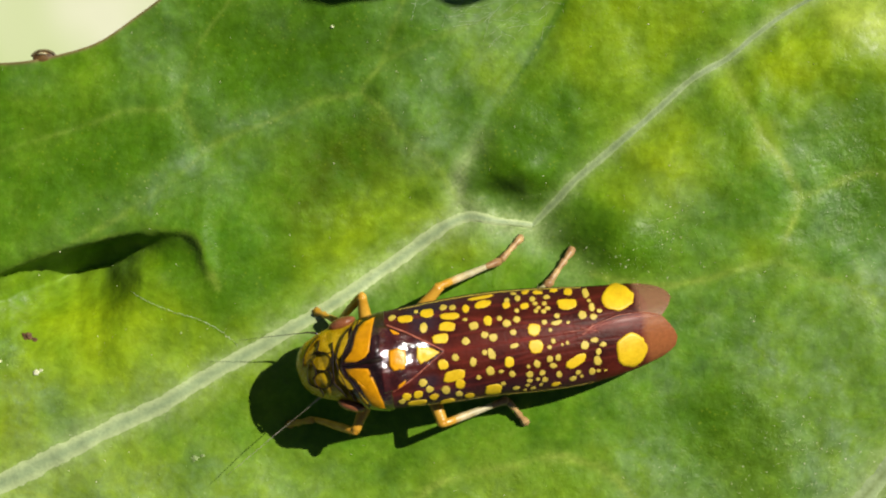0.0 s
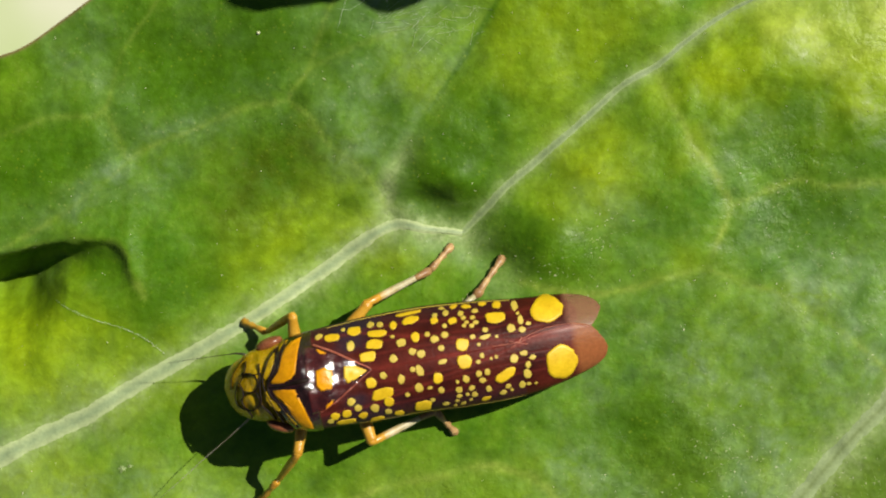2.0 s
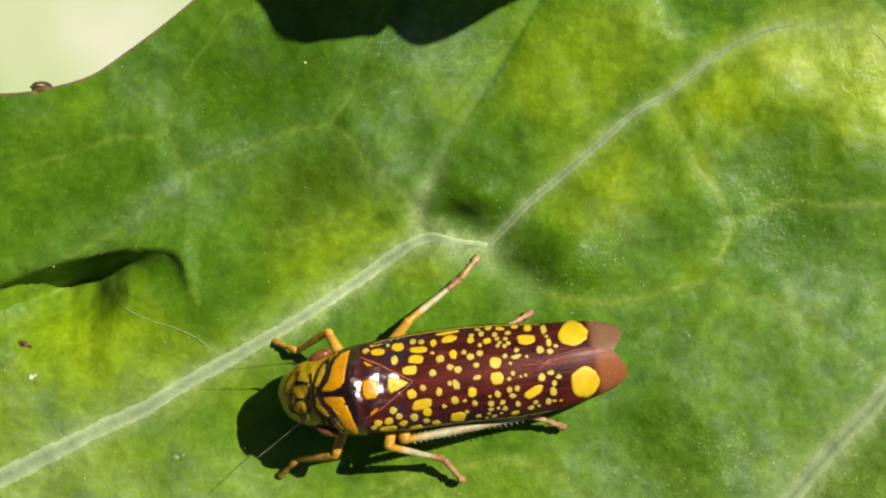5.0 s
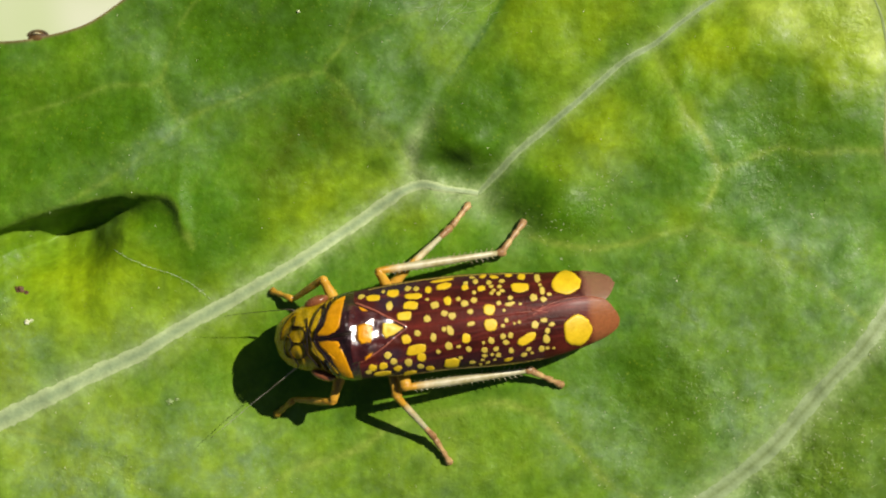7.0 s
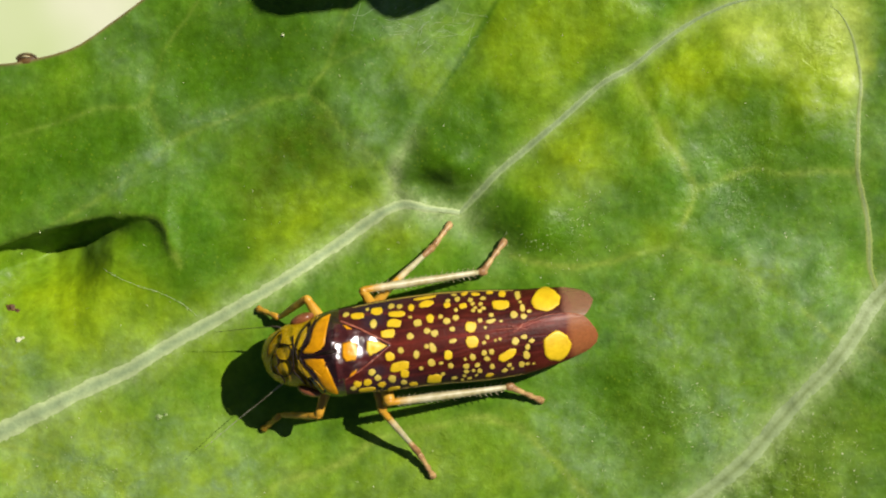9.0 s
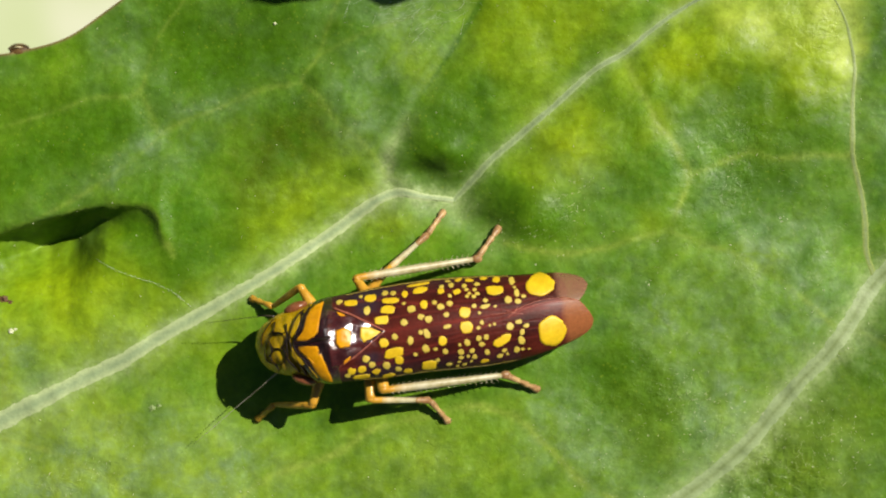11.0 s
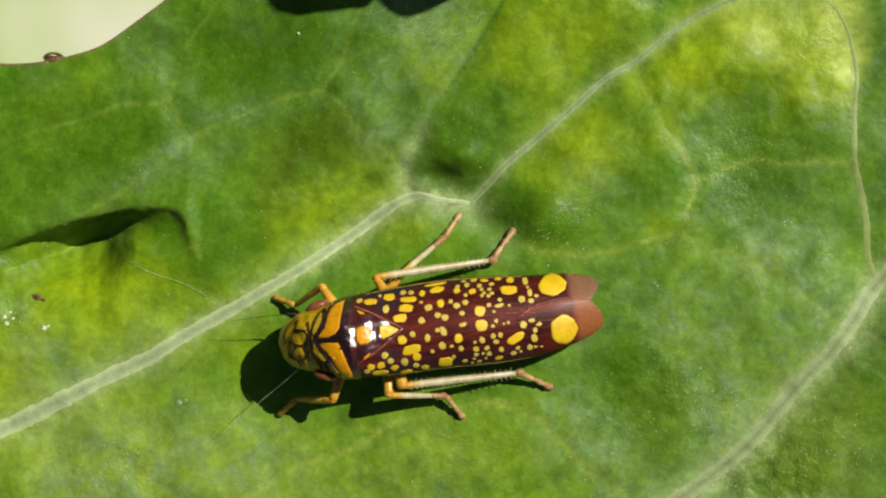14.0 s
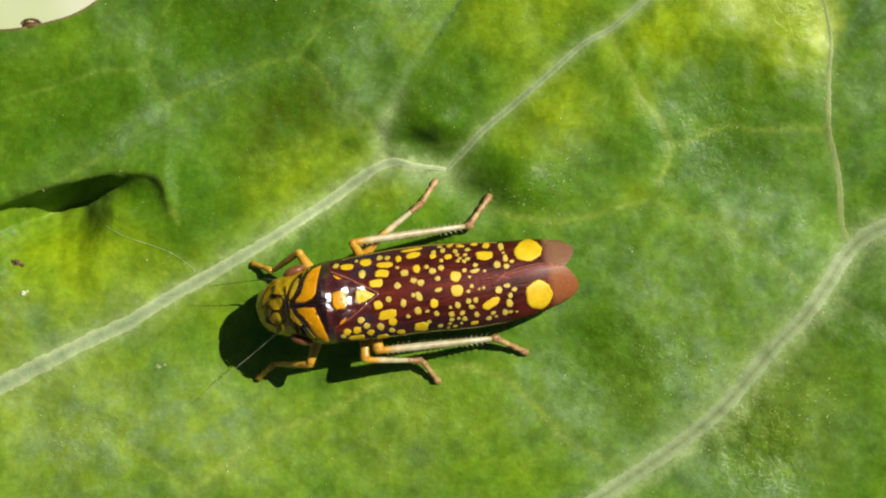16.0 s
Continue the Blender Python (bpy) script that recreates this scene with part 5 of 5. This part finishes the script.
def make_shield(bug):
    """Pronotum and scutellum with their orange and yellow plates."""
    t = np.linspace(-1, 1, 60)
    s = np.linspace(0, 1, 26)
    front = 1.42 + 0.62 * np.abs(t) ** 1.8
    rear = 2.98 - 0.06 * t**2
    U = front[None] + (rear - front)[None] * s[:, None]
    W = np.where(t > 0, RIGHT(U), LEFT(U)) * 0.995
    V = t[None] * W
    pro = sheet("pronotum", U, V, 0.10, GRAINY, bug, "glossy black-maroon shield behind the head", thick=0.08)
    up = [(2.66, 1.36), (2.31, 1.26), (2.12, 1.12), (1.98, 0.87), (1.90, 0.6), (1.80, 0.36), (1.62, 0.18), (1.50, 0.07), (1.56, 0.02), (1.95, 0.02), (2.26, 0.14), (2.42, 0.32), (2.50, 0.7), (2.58, 1.05)]
    lo = [(1.54, -0.12), (1.95, -0.12), (2.32, -0.16), (2.44, -0.5), (2.56, -0.95), (2.66, -1.4), (2.66, -1.62), (2.45, -1.60), (2.28, -1.50), (2.10, -1.12), (1.95, -0.7), (1.80, -0.5), (1.62, -0.36)]
    patches_part("plate", [up], ORANGE, pro, 0.118, "orange plate")
    patches_part("plate", [lo], ORANGE, pro, 0.118, "orange plate")
    collar = [[(1.36, 0.16), (1.52, 0.34), (1.68, 0.62), (1.80, 0.92), (1.72, 1.0), (1.52, 0.78), (1.40, 0.5), (1.30, 0.25)], [(1.34, -0.12), (1.46, -0.40), (1.66, -0.62), (1.78, -0.80), (1.64, -0.86), (1.42, -0.66), (1.28, -0.4)],
              [(1.90, -0.90), (2.02, -1.12), (2.16, -1.36), (2.02, -1.36), (1.88, -1.16)], [(1.88, 0.98), (2.02, 1.14), (2.20, 1.28), (2.04, 1.26), (1.90, 1.14)]]
    for o in collar:
        patches_part("collar_plate", [o], OLIVE, pro, 0.118, "olive-yellow collar plate")
    V, F = [], []
    for pts, w in (([(2.10, 1.26), (1.90, 0.90), (1.87, 0.61), (1.73, 0.37), (1.52, 0.15), (1.41, -0.06), (1.47, -0.30), (1.70, -0.60), (1.82, -0.83), (2.04, -1.30), (2.14, -1.50)], 0.055),
                   ([(1.42, -0.05), (1.80, -0.05), (2.30, 0.0)], 0.055), ([(2.10, 0.0), (2.40, 0.02), (2.80, 0.05)], 0.13), ([(1.75, 1.06), (1.53, 0.80), (1.38, 0.46), (1.27, 0.18), (1.30, -0.11), (1.43, -0.46), (1.63, -1.02)], 0.030),
                   ([(1.83, 1.12), (1.76, 0.84), (1.84, 0.65)], 0.030), ([(1.78, -0.83), (1.66, -1.03), (1.72, -1.25)], 0.035)):
        stroke_mesh(V, F, pts, 0.85 * w, 0.13)
    mesh_part("line", V, F, BLACK, pro, "black lines between the plates")
    t = np.linspace(-1, 1, 40)
    U = 2.72 + (4.72 - 2.72) * np.linspace(0, 1, 34)[:, None] + 0 * t[None]
    half = np.interp(U, [2.72, 3.1, 4.0, 4.6, 4.72], [1.06, 0.98, 0.48, 0.10, 0.01])
    scu = sheet("scutellum", U, t[None] * half, 0.125, MAROON, bug, "glossy maroon triangular plate between the wings", thick=0.08)
    V, F = [], []
    for side in (-1, 1):
        stroke_mesh(V, F, [(3.0, 1.04 * side), (3.5, 0.80 * side), (4.1, 0.42 * side), (4.5, 0.16 * side), (4.72, 0.02 * side)], 0.022, 0.15)
    mesh_part("margin", V, F, WING_VEIN, scu, "thin red margin of the plate")
    patches_part("plate", [[(3.02, 0.29), (3.31, 0.34), (3.54, 0.22), (3.54, -0.1), (3.45, -0.38), (3.1, -0.39), (2.98, -0.2)]], ORANGE, scu, 0.142, "orange plate")
    patches_part("plate", [[(3.89, 0.26), (4.24, 0.22), (4.62, -0.01), (4.22, -0.22), (3.94, -0.31), (3.84, -0.09)]], SPOT, scu, 0.142, "yellow plate")
    for o in ([(3.08, 0.92), (3.24, 0.86), (3.43, 0.72), (3.22, 0.75)], [(3.45, -0.70), (3.41, -0.82), (3.14, -1.0), (3.20, -0.84)]):
        patches_part("plate", [o], ORANGE, scu, 0.142, "orange corner plate")


# legs: hip in body space, lengths of thigh, shin and foot
LEGS = {
    "front_right": ((2.2, 0.75, 1.25), 1.35, 2.0, 1.10), "front_left": ((2.3, -0.85, 1.4), 1.85, 2.0, 1.20),
    "middle_right": ((3.5, 0.75, 1.15), 1.78, 2.62, 1.10), "middle_left": ((3.9, -0.85, 1.15), 1.82, 2.5, 1.15),
    "hind_right": ((4.3, 0.7, 1.05), 1.65, 4.75, 1.45), "hind_left": ((4.1, -0.75, 1.05), 1.75, 4.7, 1.5),
}


def limb(bm, length, r0, r1, bulge=0.0, bend=0.0, end=0.75):
    n = 12
    pts = [(length * k / n, 0, bend * math.sin(math.pi * k / n)) for k in range(n + 1)]
    rad = [r0 + (r1 - r0) * k / n + bulge * math.sin(math.pi * min(1, 1.25 * k / n)) for k in range(n + 1)]
    rad[0] *= 0.6
    rad[-1] *= end
    tube(bm, pts, rad, 10, 0.85)


def make_leg(bug, key):
    _, thigh, shin, foot = LEGS[key]
    hind, front = key.startswith("hind"), key.startswith("front")
    bm = bmesh.new()
    r = 0.17 if front else 0.24 if key == "hind_left" else 0.20 if key == "middle_left" else 0.18
    limb(bm, thigh, r, r * 0.95, 0.05, 0.0, 1.0)
    blob(bm, (thigh, 0, 0), (r * 0.55, r * 0.82, r * 0.74), 0.05, None, 14, 10)
    femur = part("thigh", bm, LEG_ORANGE, bug, "orange-yellow thigh")
    bm = bmesh.new()
    if hind:
        limb(bm, shin, 0.13, 0.11, 0.03, 0.05)
    else:
        limb(bm, shin * (0.82 if not front else 1.0), 0.13 if front else 0.12, 0.10, 0.02)
    knee = bmesh.new()
    tube(knee, [(-0.10, 0, 0), (0.05, 0, 0), (0.25, 0, 0), (0.36, 0, 0), (0.46, 0, 0.01)], [0.09, 0.125, 0.135, 0.132, 0.11], 10)
    tibia = part("shin", bm, LEG_ORANGE if front else SHIN, bug, "pale spiny hind shin" if hind else "")
    part("knee", knee, LEG_ORANGE, tibia, "orange knee")
    if hind:
        bm = bmesh.new()
        rnd = random.Random(4)
        for row in (-1, 1):
            for k in range(20):
                x = shin * (0.06 + 0.9 * k / 20)
                b = Vector((x, row * 0.10, 0.02))
                tube(bm, [b, b + Vector((0.10, row * rnd.uniform(0.09, 0.16), 0.03))], [0.022, 0.003], 5)
        part("spines", bm, LEG_PALE, tibia, "rows of pale spines")
        bm = bmesh.new()
        blob(bm, (shin, 0, 0), (0.22, 0.17, 0.15), 0.12, None, 12, 8)
        part("joint", bm, LEG_BROWN, tibia, "reddish-brown joint")
    elif not front:
        bm = bmesh.new()
        tube(bm, [(shin * q, 0, 0) for q in (0.74, 0.80, 0.88, 0.96, 1.0)], [0.09, 0.115, 0.125, 0.15, 0.12], 10)
        part("joint", bm, LEG_BROWN, tibia, "brown lower end of the shin")
    bm = bmesh.new()
    cuts = [0.0, 0.10, 0.40, 0.46, 0.68, 0.74, 0.92, 1.0]
    tube(bm, [(foot * q, 0, 0.02 * math.sin(9 * q)) for q in cuts], [0.09, 0.13, 0.105, 0.08, 0.13, 0.08, 0.15, 0.10], 10)
    blob(bm, (foot, 0, 0.0), (0.14, 0.15, 0.10), 0.2, None, 10, 8)
    tarsus = part("foot", bm, LEG_ORANGE if front else LEG_BROWN, bug, "ochre jointed foot" if front else "brown jointed foot")
    bm = bmesh.new()
    for s in (-1, 1):
        tube(bm, [(foot * 0.95, s * 0.03, 0), (foot * 1.03, s * 0.10, 0.02), (foot * 1.08, s * 0.13, -0.04)], [0.06, 0.05, 0.02], 6)
    part("claw", bm, SHELL, tarsus, "pair of tiny claws")
    return femur, tibia, tarsus


BUG_AT = (-1.816, -5.476)
bug = thing("leafhopper", "maroon leafhopper with yellow spots and orange shield standing on the leaf", "insect")
make_body(bug)
make_head(bug)
make_shield(bug)
make_wing(bug, True)
make_wing(bug, False)
BUG_LEGS = {key: make_leg(bug, key) for key in LEGS}


# ---- the small orange fly that darts through ----


def make_fly():
    """Origin at the thorax; the fly hovers upright, its head high and to -x, its tail low."""
    fly = thing("fly", "small orange-red fly hovering upright with milky blurred wings", "insect")
    lean = Vector((0.41, -0.04, -0.91)).to_track_quat("X", "Z").to_matrix()
    bm = bmesh.new()
    blob(bm, (-0.46, 0.06, 0.86), (0.30, 0.40, 0.33), 0.06, None, 20, 14)
    head = part("head", bm, FLY_RED, fly, "glossy red head")
    for s in (-1, 1):
        bm = bmesh.new()
        blob(bm, (-0.50, 0.06 + s * 0.30, 1.0), (0.17, 0.13, 0.19), 0.0, None, 16, 12)
        part("eye", bm, FLY_DARK, head, "dark compound eye")
        bm = bmesh.new()
        tube(bm, [(-0.62, 0.06 + s * 0.12, 1.15), (-0.85, 0.10 + s * 0.20, 1.30), (-0.98, 0.14 + s * 0.42, 1.25), (-0.80, 0.2 + s * 0.66, 1.15)], [0.04, 0.035, 0.03, 0.015], 6)
        part("antenna", bm, FLY_AMBER, head, "amber antenna")
    bm = bmesh.new()
    blob(bm, (-0.05, 0, 0.10), (0.62, 0.42, 0.46), 0.08, lean, 24, 16)
    blob(bm, (0.02, 0.02, 0.42), (0.30, 0.30, 0.20), 0.10, None, 16, 10, 3)
    part("thorax", bm, FLY_RED, fly, "glossy red thorax")
    for k in range(6):
        q = k / 5
        c = Vector((0.45, -0.03, -0.40)).lerp(Vector((1.80, 0.0, -1.85)), q)
        r = 0.54 * math.sin(math.pi * (0.28 + 0.62 * q)) + 0.03
        bm = bmesh.new()
        blob(bm, c, (0.30, r, r), 0.05, lean, 18, 12, k)
        part("abdomen_segment", bm, FLY_AMBER if k % 2 == 0 else FLY_RED, fly, "amber abdomen ring" if k % 2 == 0 else "red abdomen ring")
    for tip, half, turn in (((3.3, -0.8, -0.7), 0.70, 0.3), ((2.9, -1.7, 0.5), 0.75, 0.2), ((2.7, 0.3, 0.0), 0.40, -0.3)):
        root, end = Vector((0.75, -0.05, 0.10)), Vector(tip)
        way = (end - root).normalized()
        side = (Matrix.Rotation(turn, 3, way) @ way.cross(Vector((0, 0, 1)))).normalized()
        n, V, F = 26, [], []
        for k in range(n):
            q = k / (n - 1)
            w = half * math.sin(math.pi * min(1, 0.04 + 0.93 * q**1.25)) ** 0.8
            for j in range(9):
                y = (j / 4 - 1) * w
                V.append(root.lerp(end, q) + side * y + way.cross(side) * (0.05 * math.sin(7 * y) + 0.10 * math.sin(5 * q)))
        for k in range(n - 1):
            F += [(9 * k + j, 9 * k + j + 1, 9 * k + j + 10, 9 * k + j + 9) for j in range(8)]
        mesh_part("wing", [tuple(p) for p in V], F, FILM, fly, "milky translucent wing")
    for line in ([(-0.2, -0.25, 0.1), (-0.7, -0.7, 0.3), (-1.05, -0.8, -0.3), (-1.45, -1.0, -0.9)], [(0.0, -0.3, 0.0), (-0.25, -0.9, 0.2), (-0.35, -1.3, -0.4), (-0.42, -1.75, -1.1)],
                 [(0.15, -0.3, -0.1), (0.7, -0.75, 0.2), (1.2, -1.05, -0.3), (1.75, -1.35, -0.9)], [(0.1, 0.3, 0.2), (0.5, 0.6, 0.5), (0.9, 0.8, 0.3), (1.35, 0.95, -0.1)],
                 [(-0.15, 0.3, 0.2), (-0.4, 0.75, 0.5), (-0.55, 0.95, 0.2), (-0.75, 1.05, -0.3)], [(0.1, 0.3, 0.0), (0.1, 0.8, -0.4), (-0.1, 1.0, -1.2), (-0.2, 0.9, -2.2)]):
        bm = bmesh.new()
        tube(bm, curve_through(line, 0.2), 0.04, 7)
        part("leg", bm, FLY_DARK if line[0][1] < 0 else LEG_BROWN, fly, "thin dark trailing leg")
    for ob in fly.children_recursive:
        ob.data.transform(Matrix.Scale(0.76, 4))
    return fly


fly = make_fly()


# ---- what moves ----
# the body on the leaf: time, place of the nose along x and y (mm), height, heading (degrees)
BODY_KEYS = [(0, -0.598, 0.864, 0.03, 7.48), (1.0, -0.594, 0.83, 0.03, 7.62), (1.3, -0.57, 0.73, 0.03, 8.1), (1.5, -0.544, 0.626, 0.03, 8.56), (2.0, -0.506, 0.516, 0.03, 9.0), (2.5, -0.446, 0.478, 0.03, 8.63), (3.0, -0.381, 0.455, 0.03, 8.05), (3.5, -0.364, 0.515, 0.03, 7.4), (4.0, -0.345, 0.465, 0.03, 7.6), (4.2, -0.32, 0.39, 0.03, 7.8),
             (5.4, -0.18, -0.05, 0.0, 7.3), (6.3, -0.14, -0.08, 0.08, 7.17), (7.0, -0.085, 0.01, 0.08, 7.05), (8.0, -0.1, 0.09, 0.1, 7.0), (8.7, -0.07, 0.1, 0.06, 7.0), (11.0, -0.05, 0.03, 0.0, 7.55), (12.0, -0.06, 0.03, 0.0, 7.58), (16.0, -0.04, 0.02, 0.0, 7.6)]
# leg poses on the leaf: time, knee, ankle, foot (plan places, mm) and the foot's lift
STEPS = {
    "front_right": [(0, (-0.38, -2.59), (-1.3, -3.37), (-2.19, -3.02), 0), (2.75, (-0.34, -2.84), (-1.29, -3.42), (-2.19, -3.1), 0), (2.9, (-0.63, -3.13), (-2.17, -3.06), (-3.02, -2.68), 0.5), (3, (-0.49, -3.22), (-2.62, -2.72), (-3.54, -2.18), 0.5), (3.1, (-0.48, -3.22), (-2.57, -2.86), (-3.51, -2.39), 0.5), (3.3, (-0.32, -3.01), (-1.9, -3.74), (-2.95, -3.47), 0.2), (3.45, (-0.32, -3.01), (-1.65, -3.99), (-2.75, -3.64), 0), (4.2, (-0.33, -3.02), (-1.64, -4.03), (-2.76, -3.64), 0), (6.2, (-0.12, -3.46), (-1.52, -4.18), (-2.52, -3.86), 0), (16, (-0.16, -3.5), (-1.49, -4.22), (-2.52, -3.88), 0)],
    "front_left": [(0, (-0.33, -6.81), (-2.05, -6.62), (-3.14, -6.92), 0), (1.55, (-0.33, -6.87), (-2.07, -6.69), (-3.17, -7.0), 0), (1.8, (-0.11, -6.67), (-1.13, -7.7), (-1.97, -8.72), 0.3), (2, (-0.04, -6.57), (-0.78, -8.09), (-1.62, -9.11), 0.25), (2.55, (-0.03, -6.58), (-0.82, -8.09), (-1.71, -9.11), 0.25), (2.75, (0.12, -6.86), (-1.48, -7.8), (-2.28, -8.92), 0), (4.2, (0.14, -7.2), (-1.72, -7.96), (-2.54, -8.86), 0), (6.2, (0.39, -7.77), (-1.47, -7.78), (-2.33, -8.53), 0), (16, (0.39, -7.75), (-1.45, -7.76), (-2.31, -8.51), 0)],
    "middle_right": [(0, (1.77, -1.99), (4.02, -1.34), (4.78, -0.52), 0), (2.5, (1.87, -2.14), (4.07, -1.37), (4.8, -0.55), 0), (4.2, (2.08, -2.3), (4.11, -1.36), (4.8, -0.53), 0), (6.3, (2.42, -3.0), (4.1, -1.47), (4.82, -0.54), 0), (16, (2.26, -3.05), (4.15, -1.53), (4.78, -0.55), 0)],
    "middle_left": [(0, (2.16, -6.63), (4.38, -6.01), (4.95, -6.77), 0), (2.6, (2.21, -6.73), (4.35, -6.07), (4.93, -6.79), 0), (3, (2.31, -7.04), (3.88, -6.11), (4.7, -5.81), 0), (4.2, (2.41, -7.0), (3.87, -6.22), (4.7, -5.93), 0), (4.9, (2.36, -7.38), (3.7, -7.68), (4.36, -8.48), 0.35), (5.6, (2.31, -7.59), (3.49, -8.96), (4.21, -10.18), 0), (9.3, (2.27, -7.51), (3.51, -8.92), (4.26, -10.25), 0), (9.8, (2.13, -7.42), (4.05, -8.19), (4.76, -9.21), 0.3), (10.2, (2.06, -7.36), (4.31, -7.64), (5.01, -8.52), 0), (16, (2.12, -7.4), (4.3, -7.62), (4.95, -8.55), 0)],
    "hind_right": [(0, (2.46, -4.82), (5.79, -1.91), (6.51, -0.91), 0), (2.4, (2.51, -4.87), (5.81, -1.94), (6.52, -0.93), 0), (2.55, (2.51, -4.87), (5.53, -3.08), (6.73, -2.78), 0.3), (4.2, (2.43, -4.65), (5.53, -3.56), (6.74, -3.46), 0.2), (4.6, (1.99, -4.2), (5.54, -3.6), (6.76, -3.5), 0.2), (5.3, (1.63, -3.54), (5.85, -2.75), (6.81, -1.77), 0.35), (5.8, (1.6, -3.5), (6.0, -2.39), (6.89, -1.16), 0), (16, (1.44, -3.5), (6.05, -2.43), (6.94, -1.15), 0)],
    "hind_left": [(0, (2.26, -4.43), (6.15, -4.22), (7.17, -4.22), 0.05), (4.2, (2.33, -4.75), (6.2, -4.62), (7.2, -4.62), 0.05), (4.6, (2.39, -6.07), (6.42, -5.45), (7.54, -5.74), 0.2), (4.9, (2.41, -6.89), (6.73, -6.07), (7.97, -6.56), 0.3), (5.4, (2.47, -7.27), (6.99, -6.52), (8.37, -7.2), 0), (16, (2.36, -7.3), (7.04, -6.62), (8.45, -7.34), 0)],
}
FLY_KEYS = [(0, (160, 120, 60), 0), (2.37, (46, 36, 22), 10), (2.5, (8.8, 3.2, 3.4), 0), (2.63, (-14, 40, 26), 20), (16.0, (-220, 160, 90), 20)]


def body_pose(t):
    ts, dx, dy, dz, yaw = np.array(BODY_KEYS, float).T
    return pose(BUG_AT[0] + np.interp(t, ts, dx), BUG_AT[1] + np.interp(t, ts, dy), np.interp(t, ts, dz), 0, 0, np.interp(t, ts, yaw))


def bar_pose(a, b):
    """A limb's pose from one joint towards the next."""
    x = (b - a).normalized()
    y = Vector((0, 0, 1)).cross(x).normalized()
    z = x.cross(y)
    return Matrix.Translation(a) @ Matrix((x, y, z)).transposed().to_4x4()


def leg_pose(key, t):
    """Joint places at a time: the foot stays where it stands, the knee gives."""
    hip, thigh, shin, foot = LEGS[key]
    rows = STEPS[key]
    ts = [r[0] for r in rows]
    at = lambda col: np.array([np.interp(t, ts, [r[col][k] for r in rows]) for k in (0, 1)])
    lift = float(np.interp(t, ts, [r[4] for r in rows]))
    knee, ankle, toe = at(1), at(2), at(3)
    H = body_pose(t) @ Vector(hip)
    T = Vector(on_leaf(*toe)) + Vector((0, 0, 0.07 + lift))
    A = Vector((ankle[0], ankle[1], T.z + {"front_left": 0.75, "hind_left": 0.75, "front_right": 0.7}.get(key, 0.42)))
    A = T + (A - T).normalized() * foot
    run = A - H
    reach = min(run.length, thigh + shin - 0.03)
    A = H + run.normalized() * reach
    way = (A - H).normalized()
    hint = Vector((knee[0], knee[1], {"front_left": 1.9, "hind_left": 2.1}.get(key, 1.75))) - H
    hint = (hint - way * hint.dot(way)).normalized()
    x = (reach**2 + thigh**2 - shin**2) / (2 * reach)
    K = H + way * x + hint * math.sqrt(max(0.0, thigh**2 - x**2))
    return H, K, A, T


def in_metres(m):
    out = m.copy()
    out.translation = m.translation * MM
    return out


def motions():
    times = sorted({round(t, 2) for t in [k[0] for k in BODY_KEYS] + [0, 16] + [r[0] for rows in STEPS.values() for r in rows]
                    + [1.5 + 0.1 * k for k in range(22)] + [4.2 + 0.2 * k for k in range(11)] + [8.7 + 0.3 * k for k in range(8)]})
    walk(bug, [(t, in_metres(body_pose(t))) for t in times])
    for key, limbs in BUG_LEGS.items():
        rows = ([], [], [])
        for t in times:
            back_to = body_pose(t).inverted()
            H, K, A, T = (back_to @ p for p in leg_pose(key, t))
            for r, a, b in zip(rows, (H, K, A), (K, A, T)):
                r.append((t, in_metres(bar_pose(a, b))))
        for ob, r in zip(limbs, rows):
            walk(ob, r)
    walk(fly, [(t, in_metres(pose(*p, 0, 0, yaw))) for t, p, yaw in FLY_KEYS])


motions()
